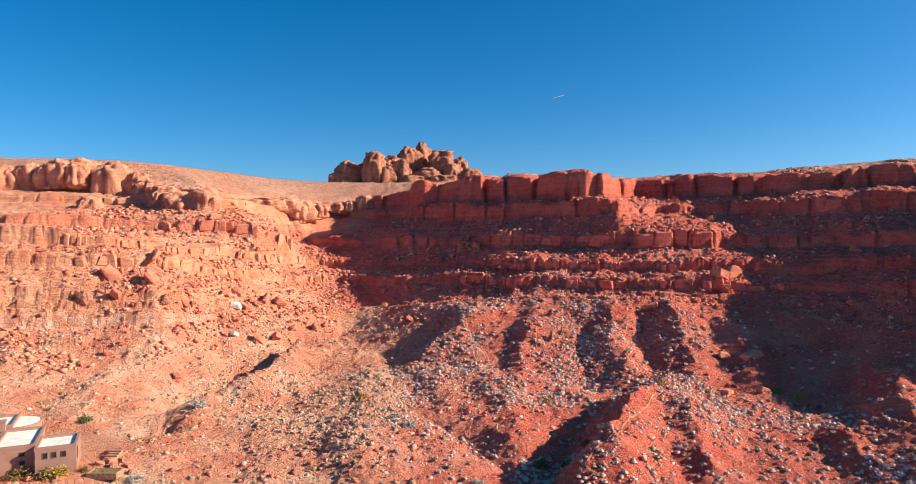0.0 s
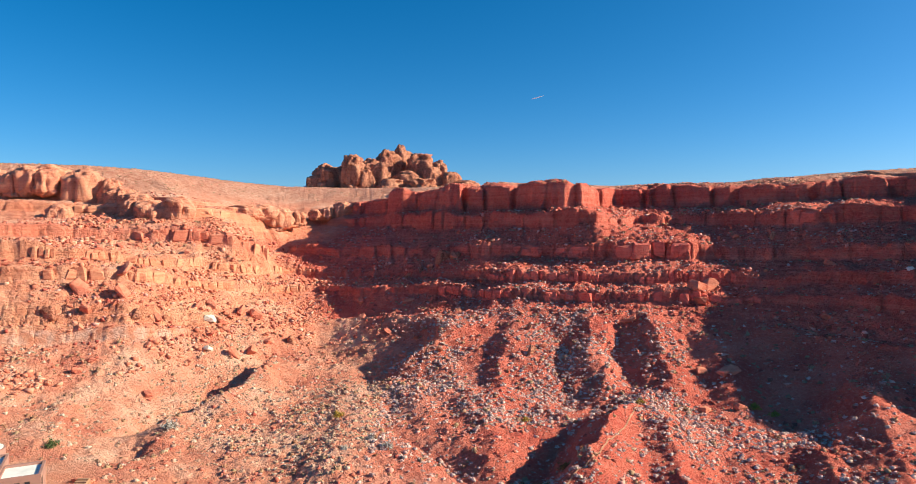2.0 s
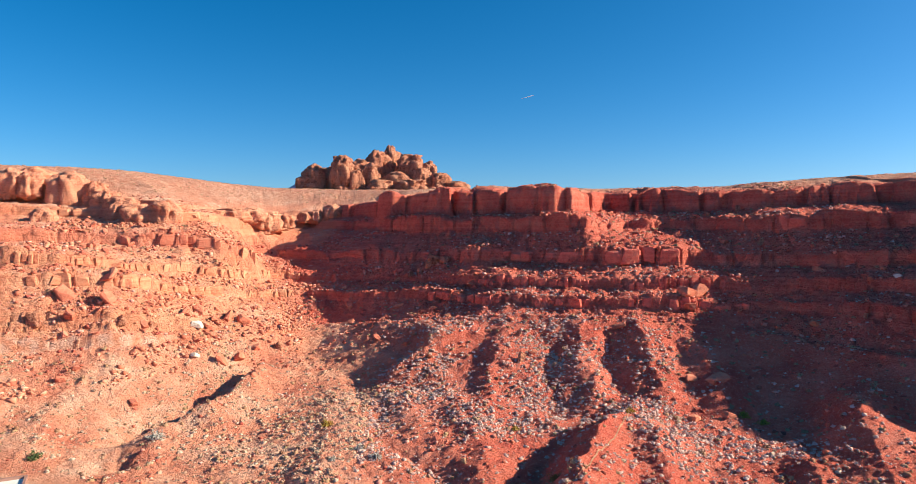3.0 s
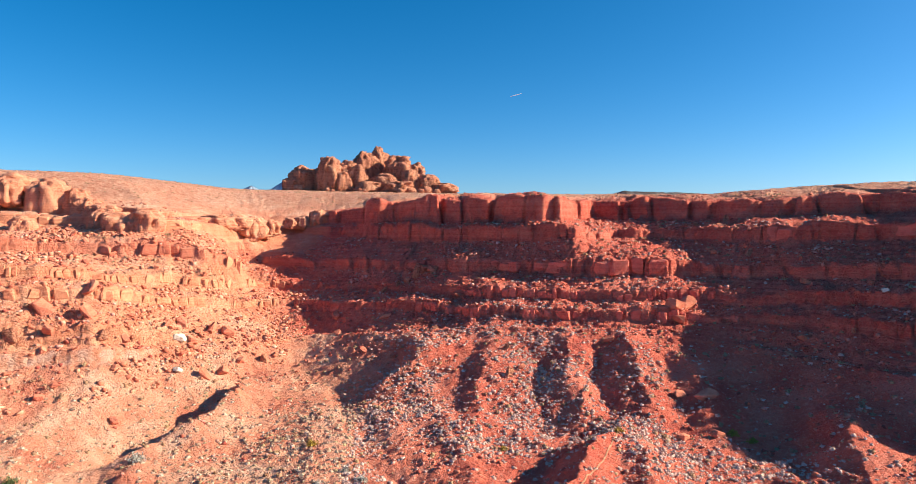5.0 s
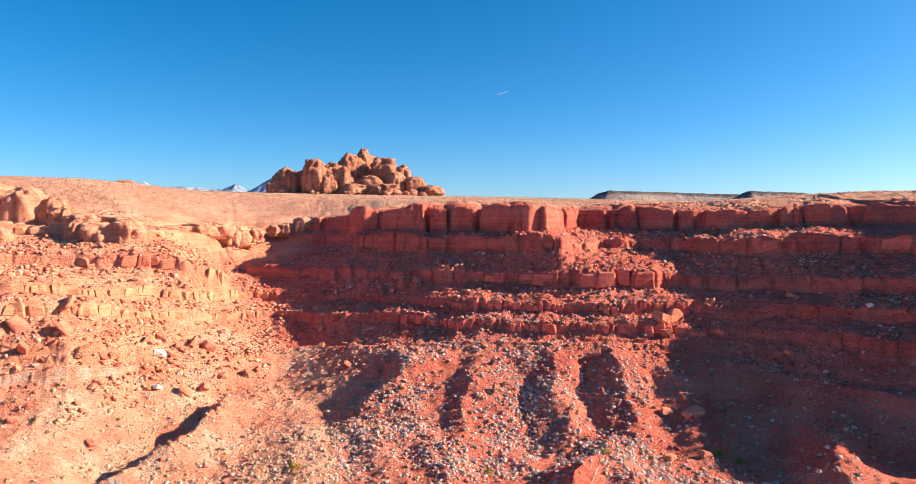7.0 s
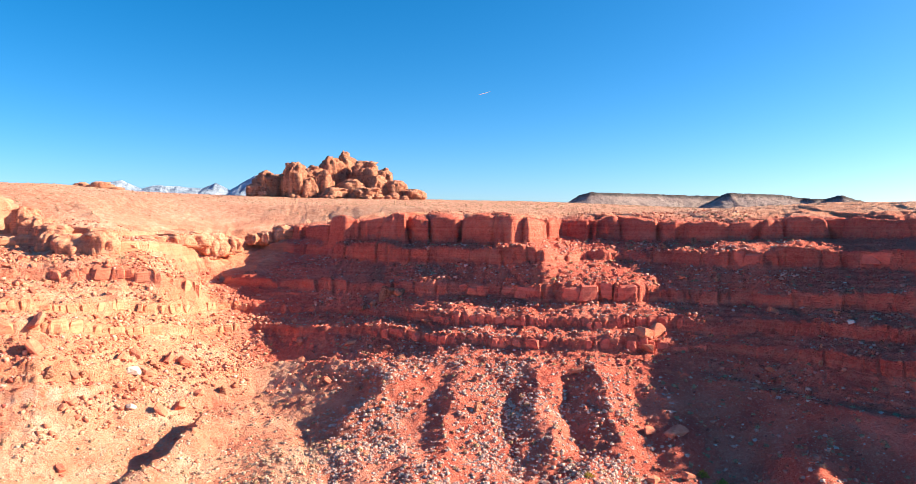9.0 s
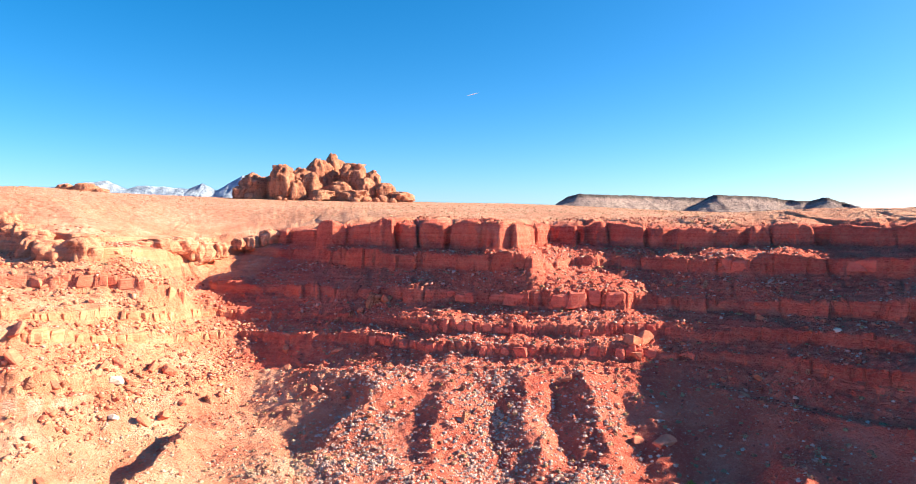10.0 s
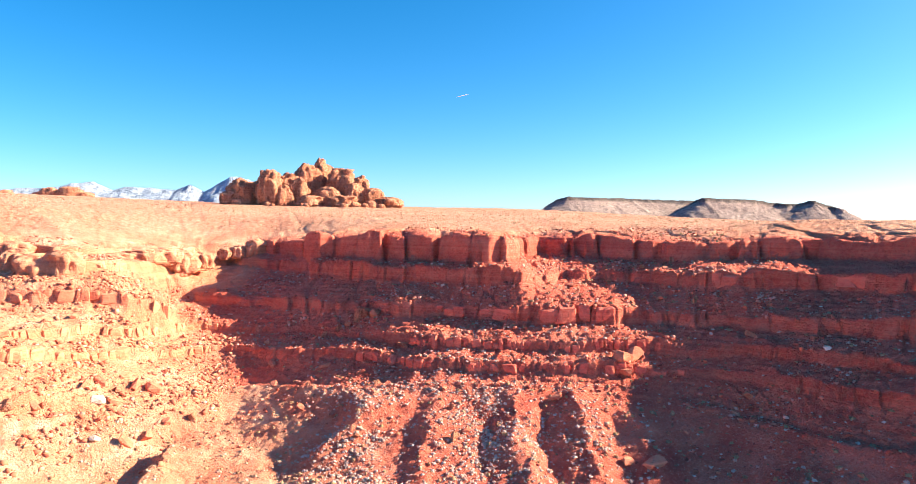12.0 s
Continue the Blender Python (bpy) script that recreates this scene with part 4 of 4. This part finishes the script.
xs, ys, zs = scatter(30000, -118, -36, 130, 235, lambda z, rock, flat, slope, x, y: (slope < 1.6) * (z > 5) * (z < 48) * np.clip(0.1 + 1.6 * fbm(x, y, 10, 3, 405), 0.03, 0.9))
joined("hill_rubble", STONES, np.stack([xs, ys, zs + 0.04], -1), 0.13 + 0.95 * rng.random(len(xs)) ** 5, M_HILL, "broken orange and red stones strewn over the western hill", "stones")


# ---- brush ----
def bush_template(seed, leaves=12):
    """A low ragged shrub: an uneven lobed heart, with short sprays of twigs and leaves that stick out of it, unit radius."""
    r = random.Random(seed)
    v, f = [], []
    n = 7
    for ring, (low, high, z0, z1) in enumerate(((0.5, 1.0, -0.15, -0.05), (0.3, 0.85, 0.25, 0.65))):
        for i in range(n):
            a = 2 * math.pi * (i + 0.5 * ring + r.uniform(-0.25, 0.25)) / n
            k = r.uniform(low, high)
            v.append((math.cos(a) * k, math.sin(a) * k, r.uniform(z0, z1)))
    v.append((r.uniform(-0.25, 0.25), r.uniform(-0.25, 0.25), r.uniform(0.45, 0.85)))
    for i in range(n):
        j = (i + 1) % n
        f += [(i, j, n + i), (j, n + j, n + i), (n + i, n + j, 2 * n)]
    for _ in range(leaves):
        az, el = r.uniform(0, 6.283), math.asin(r.uniform(0.0, 1.0))
        way = Vector((math.cos(az) * math.cos(el), math.sin(az) * math.cos(el), math.sin(el)))
        root = Vector((way.x, way.y, way.z * 0.7)) * r.uniform(0.3, 0.6)
        tip = Vector((way.x, way.y, way.z * 0.8 + 0.1)) * r.uniform(0.8, 1.3)
        side = way.cross(Vector((r.uniform(-1, 1), r.uniform(-1, 1), r.uniform(-1, 1)))).normalized() * r.uniform(0.14, 0.3)
        k = len(v)
        v += [tuple(root), tuple(tip - side), tuple(tip + side * r.uniform(0.6, 1))]
        f.append((k, k + 1, k + 2))
    return np.array(v), np.array(f)


SHRUBS = [bush_template(600 + i, 10) for i in range(10)]
TUFTS = [bush_template(640 + i, 3) for i in range(6)]


def brushy(z, rock, flat, slope, x, y):
    hollow = np.clip(0.36 + 1.4 * fbm(x, y, 14, 4, 411), 0.09, 0.85)
    return (slope < 1.0) * hollow * (1 - 0.75 * smooth(0.2, 0.7, rock)) * np.where(x < -30, 0.7, 1.0) * (1 - 0.6 * smooth(58, 74, x)) * (1 - 0.75 * (x > 56) * (y > 116) * (y < 170)) * (1 + 0.5 * (x > -2) * (x < 58) * (y > 120))


for name, x0, x1, n, mat, label in (("sagebrush", -12, 120, 46000, M_SAGE, "pale grey sagebrush scattered over the red slopes"), ("tan_brush", -100, -12, 19000, M_TAN, "tan desert brush over the orange slope by the house")):
    xs, ys, zs = scatter(n, x0, x1, 78, 190, brushy)
    joined(name, SHRUBS, np.stack([xs, ys, zs], -1), 0.16 + 0.5 * rng.random(len(xs)) ** 2.6, mat, label, "shrubs", (0.6, 0.95))
xs, ys, zs = scatter(34000, -130, 130, 120, 300, lambda z, rock, flat, slope, x, y: (slope < 1.1) * (rock > 0.3) * (z < 46) * np.clip(0.5 + fbm(x, y, 10, 3, 421), 0, 1) * np.where(x < -40, 0.08, np.where(x > 66, 0.7, 0.9)))
joined("ledge_brush", TUFTS, np.stack([xs, ys, zs], -1), 0.15 + 0.32 * rng.random(len(xs)) ** 1.6, M_LEDGE, "small grey shrubs along the rock ledges", "shrubs", (0.7, 1.0))
xs, ys, zs = scatter(2600, -100, 120, 78, 230, lambda z, rock, flat, slope, x, y: (slope < 1.0) * 0.7)
joined("dry_brush", SHRUBS, np.stack([xs, ys, zs], -1), 0.3 + 0.5 * rng.random(len(xs)) ** 2, M_DRY, "dry yellow-brown bushes among the sagebrush", "shrubs", (0.7, 1.1))
xs, ys, zs = scatter(8000, -330, 260, 225, 640, lambda z, rock, flat, slope, x, y: flat * (slope < 0.8))
joined("plateau_scrub", TUFTS, np.stack([xs, ys, zs], -1), 0.3 + 0.45 * rng.random(len(xs)) ** 1.5, M_DRY, "low dry scrub over the sandy plateau", "shrubs", (0.6, 0.9))


# ---- single larger shrubs ----
def shrub(name, x, y, size, seed, material, label, tall=0.9):
    """One shrub of its own: a few stems and many leaf clumps, standing on the ground."""
    r = random.Random(seed)
    thing = tagged(new(name), label, "shrub", "single shrubs")
    thing.location = (x, y, ground_z(x, y) - 0.05)
    stems = bmesh.new()
    for _ in range(7):
        a, lean = r.uniform(0, 6.283), r.uniform(0.2, 0.7)
        tip = Vector((math.cos(a) * lean, math.sin(a) * lean, 0.75 * tall)) * size
        bmesh.ops.create_cone(stems, segments=5, radius1=0.05 * size, radius2=0.015 * size, depth=tip.length, cap_ends=True,
                              matrix=Matrix.Translation(tip * 0.5) @ tip.to_track_quat("Z", "Y").to_matrix().to_4x4())
    part("stem", stems, M_STEM, thing)
    crown = bmesh.new()
    for _ in range(420):
        az, el = r.uniform(0, 6.283), math.asin(r.uniform(0.02, 1.0))
        lobe = 1 + 0.22 * math.sin(az * 3 + seed) + 0.12 * math.sin(az * 5 + 2 * el)
        c = Vector((math.cos(az) * math.cos(el), math.sin(az) * math.cos(el), math.sin(el) * tall)) * size * r.uniform(0.45, 1.0) * lobe
        s1, s2 = (Vector((r.uniform(-1, 1), r.uniform(-1, 1), r.uniform(-1, 1))) * size * 0.14 for _ in range(2))
        crown.faces.new([crown.verts.new(p) for p in (c - s1, c + s2, c + s1)])
    part("crown", crown, material, thing)
    return thing


M_STEM = plain("shrub_stem", (0.16, 0.09, 0.05), 0.9)
M_YELLOW = island_material("yellow_leaf", [(0.0, (0.30, 0.17, 0.03)), (0.5, (0.52, 0.32, 0.05)), (1.0, (0.40, 0.33, 0.08))], 0.85, 4.0)
M_BROWN = island_material("brown_leaf", [(0.0, (0.14, 0.08, 0.03)), (0.5, (0.27, 0.16, 0.06)), (1.0, (0.22, 0.19, 0.08))], 0.9, 4.0)
M_GREEN = island_material("green_leaf", [(0.0, (0.05, 0.08, 0.03)), (0.5, (0.10, 0.14, 0.05)), (1.0, (0.17, 0.20, 0.09))], 0.85, 4.0)
M_SILVER = island_material("silver_leaf", [(0.0, (0.36, 0.31, 0.27)), (0.5, (0.50, 0.46, 0.42)), (1.0, (0.60, 0.56, 0.52))], 0.9, 4.0)
shrub("shrub", -62.6, 92.2, 1.7, 1, M_BROWN, "rounded brown-green shrub in front of the house")
shrub("shrub", -56.9, 92.6, 1.6, 2, M_YELLOW, "golden yellow shrub beside the house wall")
shrub("shrub", -58.8, 92.0, 1.3, 3, M_BROWN, "rounded brown-green shrub in front of the house")
shrub("shrub", -54.6, 94.6, 0.8, 4, M_BROWN, "small dry shrub by the house corner")
shrub("shrub", -47.0, 94.5, 1.2, 5, M_SILVER, "silvery white desert shrub on bare earth")
shrub("shrub", -49.8, 94.2, 0.8, 41, M_GREEN, "low green shrub in the stone planter", 1.1)
shrub("shrub", -51.4, 94.3, 0.9, 6, M_GREEN, "low green shrub in the stone planter")
shrub("shrub", -66.8, 116.5, 1.3, 7, M_GREEN, "green shrub behind the house roof")
shrub("shrub", -50.4, 126.2, 1.6, 8, M_SILVER, "silvery white desert shrub on bare earth")
for i, (x, y, s, m) in enumerate([(-19.9, 134.5, 1.2, M_YELLOW), (17.4, 126.1, 1.0, M_YELLOW), (-12, 121, 1.2, M_SILVER), (-8.5, 117, 1.2, M_SILVER), (13, 101, 1.5, M_BROWN), (16.5, 98, 1.4, M_BROWN),
                                  (20, 101, 1.3, M_BROWN), (38.5, 122.5, 1.1, M_YELLOW), (-30, 92, 1.3, M_SILVER), (62, 126, 1.2, M_YELLOW), (65, 124, 1.1, M_YELLOW), (-16, 115, 1.0, M_SILVER), (3, 95, 1.1, M_SILVER)]):
    shrub("shrub", x, y, s, 20 + i, m, {M_YELLOW: "yellow rabbitbrush on the red slope", M_SILVER: "silvery white desert shrub on bare earth", M_BROWN: "brown-green shrub in the shaded gully"}[m])


# ---- the trail on the foreground ridge ----
def build_trail():
    way = np.array([(39, 124), (35, 116), (30.5, 108), (27, 103), (23, 96), (17, 89), (10, 82)], float)
    k = np.linspace(0, len(way) - 1, 90)
    x, y = np.interp(k, range(len(way)), way[:, 0]), np.interp(k, range(len(way)), way[:, 1])
    x = x + 0.35 * fbm(k * 3, k * 0, 7, 2, 501)
    nx, ny = -np.gradient(y), np.gradient(x)
    norm = np.hypot(nx, ny)
    bm = bmesh.new()
    rows = []
    for o in (-0.09, 0.09):
        px, py = x + nx / norm * o, y + ny / norm * o
        pz = lay_of(px, py)[0]
        rows.append([(bm.verts.new((a, b, c + 0.10)), bm.verts.new((a, b, c - 0.3))) for a, b, c in zip(px, py, pz)])
    for i in range(len(k) - 1):
        (a, a2), (b, b2), (c, c2), (d, d2) = rows[0][i], rows[0][i + 1], rows[1][i + 1], rows[1][i]
        bm.faces.new((a, b, c, d))
        bm.faces.new((a, a2, b2, b))
        bm.faces.new((d, c, c2, d2))
    return tagged(part("trail", bm, plain("trodden_earth", (0.45, 0.22, 0.14), 0.95), None), "narrow pale trodden trail along the ridge", "trail", kind="structure")


build_trail()


# ---- the house: flat-roofed stucco blocks ----
M_STUCCO = plain("mauve_stucco", (0.36, 0.19, 0.155), 0.92, 0.08, 0.7)
M_ROOF = plain("white_roof_coating", (0.80, 0.77, 0.73), 0.7, 0.06, 0.5)
M_GLASS = plain("dark_window_glass", (0.03, 0.035, 0.045), 0.08, 0.1)
M_FRAME = plain("brown_window_frame", (0.16, 0.09, 0.07), 0.6, 0.1)
M_STONE = plain("tan_stone_facing", (0.38, 0.21, 0.13), 0.95, 0.2, 2.0)

house = tagged(new("house"), "flat-roofed mauve stucco house with white roofs and parapets", "house")
house.matrix_world = Matrix.Translation((-55.6, 94.6, 0)) @ Matrix.Rotation(math.atan2(0.425, 0.905), 4, "Z")


def box(bm, x0, x1, y0, y1, z0, z1):
    m = Matrix.Translation(((x0 + x1) / 2, (y0 + y1) / 2, (z0 + z1) / 2)) @ Matrix.Diagonal((x1 - x0, y1 - y0, z1 - z0, 1))
    return bmesh.ops.create_cube(bm, size=1, matrix=m)["verts"]


def block(x0, x1, y0, y1, high, material=M_STUCCO, rim=0.45, label=""):
    """One storey-high volume of the house: walls, parapet and roof deck."""
    bm = bmesh.new()
    box(bm, x0, x1, y0, y1, -1.2, high - rim)
    bmesh.ops.bevel(bm, geom=[e for e in bm.edges if abs(e.verts[0].co.z - e.verts[1].co.z) > 1], offset=0.08, segments=2, affect="EDGES")
    w = part("wall", bm, material, house, label)
    bm = bmesh.new()
    t = 0.32
    for a in ((x0 - 0.04, x1 + 0.04, y0 - 0.04, y0 + t), (x0 - 0.04, x1 + 0.04, y1 - t, y1 + 0.04), (x0 - 0.04, x0 + t, y0 + t, y1 - t), (x1 - t, x1 + 0.04, y0 + t, y1 - t)):
        box(bm, *a, high - rim, high)
    part("parapet", bm, material, w)
    bm = bmesh.new()
    box(bm, x0 + t, x1 - t, y0 + t, y1 - t, high - rim, high - rim + 0.08)
    part("roof_deck", bm, M_ROOF, w, "white coated flat roof")
    return w


def window(x, z, wide, high, y, parent, side=False):
    bm = bmesh.new()
    t, p = 0.07, 0.05
    for a in ((-wide / 2 - t, wide / 2 + t, high / 2, high / 2 + t), (-wide / 2 - t, wide / 2 + t, -high / 2 - t, -high / 2), (-wide / 2 - t, -wide / 2, -high / 2, high / 2), (wide / 2, wide / 2 + t, -high / 2, high / 2)):
        if side:
            box(bm, y, y + p, x + a[0], x + a[1], z + a[2], z + a[3])
        else:
            box(bm, x + a[0], x + a[1], y - p, y, z + a[2], z + a[3])
    w = part("window", bm, M_FRAME, parent)
    bm = bmesh.new()
    if side:
        box(bm, y, y + 0.015, x - wide / 2, x + wide / 2, z - high / 2, z + high / 2)
    else:
        box(bm, x - wide / 2, x + wide / 2, y - 0.015, y, z - high / 2, z + high / 2)
    part("pane", bm, M_GLASS, w)
    return w


front = block(-5.2, 0, 0, 6.2, 4.0)
for x in (-3.9, -2.8, -1.6):
    window(x, 2.75, 0.55, 0.75, 0.0, front)
window(1.3, 2.4, 1.0, 1.5, 0.0, front, True)
hall = block(-10.5, -5.24, 1.6, 11.4, 4.2)
block(-16.5, -10.54, 7.64, 11.4, 4.2)
for z in (2.9, 1.7):
    window(-6.9, z, 0.6, 0.5, 1.6, hall)
wing = block(-16.5, -10.54, -1.2, 7.6, 3.3, M_STONE, 0.4, "tan stone-faced wing")
window(-12.0, 1.9, 1.2, 1.2, -1.2, wing)
rear = block(-20.0, -9.6, 11.44, 18.4, 4.9)
side = block(-5.2, -0.5, 6.24, 10.4, 2.7)
window(8.3, 1.4, 2.4, 1.4, -0.5, side, True)
# rounded end of the rear roof
bm = bmesh.new()
bmesh.ops.create_cone(bm, segments=40, radius1=3.46, radius2=3.46, depth=5.4, cap_ends=True, matrix=Matrix.Translation((-9.6, 14.92, 1.6)))
rounded = part("wall", bm, M_STUCCO, house, "rounded stucco end wall")
bm = bmesh.new()
bmesh.ops.create_cone(bm, segments=40, radius1=3.2, radius2=3.2, depth=0.08, cap_ends=True, matrix=Matrix.Translation((-9.6, 14.92, 4.38)))
part("roof_deck", bm, M_ROOF, rounded, "white coated flat roof")
# chimney with cap
bm = bmesh.new()
box(bm, -11.6, -10.4, 10.6, 11.6, 4.0, 5.6)
box(bm, -11.7, -10.3, 10.5, 11.7, 5.6, 5.78)
part("chimney", bm, M_STUCCO, house)
# terrace steps and planter beside the house
steps_thing = tagged(new("garden_steps"), "pale stone garden steps beside the house", "steps")
steps_thing.location = (-53.0, 99.5, 0)
for k in range(6):
    bm = bmesh.new()
    box(bm, -0.9, 0.9, k * 0.6 - 2, k * 0.6 - 1.4, -0.8, 0.1 + 0.17 * k)
    bmesh.ops.bevel(bm, geom=list(bm.edges), offset=0.03, segments=1, affect="EDGES")
    part("step", bm, M_STONE, steps_thing)
planter = tagged(new("planter"), "long low brown stone planter with green plants", "planter")
planter.location = (-51.2, 94.2, -0.25)
for a in ((-2.2, 2.2, -1.1, -0.85), (-2.2, 2.2, 0.85, 1.1), (-2.2, -1.95, -0.85, 0.85), (1.95, 2.2, -0.85, 0.85)):
    bm = bmesh.new()
    box(bm, *a, -0.5, 0.45)
    bmesh.ops.bevel(bm, geom=list(bm.edges), offset=0.04, segments=1, affect="EDGES")
    part("planter_wall", bm, M_STONE, planter)
bm = bmesh.new()
box(bm, -1.95, 1.95, -0.85, 0.85, -0.4, 0.32)
part("soil", bm, M_BROWN, planter)
for i, (x, y, s) in enumerate([(-53.6, 97.2, 0.7), (-52.2, 98.4, 0.9), (-51.6, 96.6, 0.6), (-54.6, 102, 0.8), (-52.4, 101.6, 0.7), (-50.8, 99.0, 0.8), (-49.6, 97.6, 0.6), (-56.2, 92.0, 0.6), (-48.6, 96.0, 0.5), (-60.6, 91.2, 0.6)]):
    boulder(x, y, s, BLOCKS[i % 9], (0.1, 0.2, i), "buff landscaping boulder beside the house", "garden boulders")
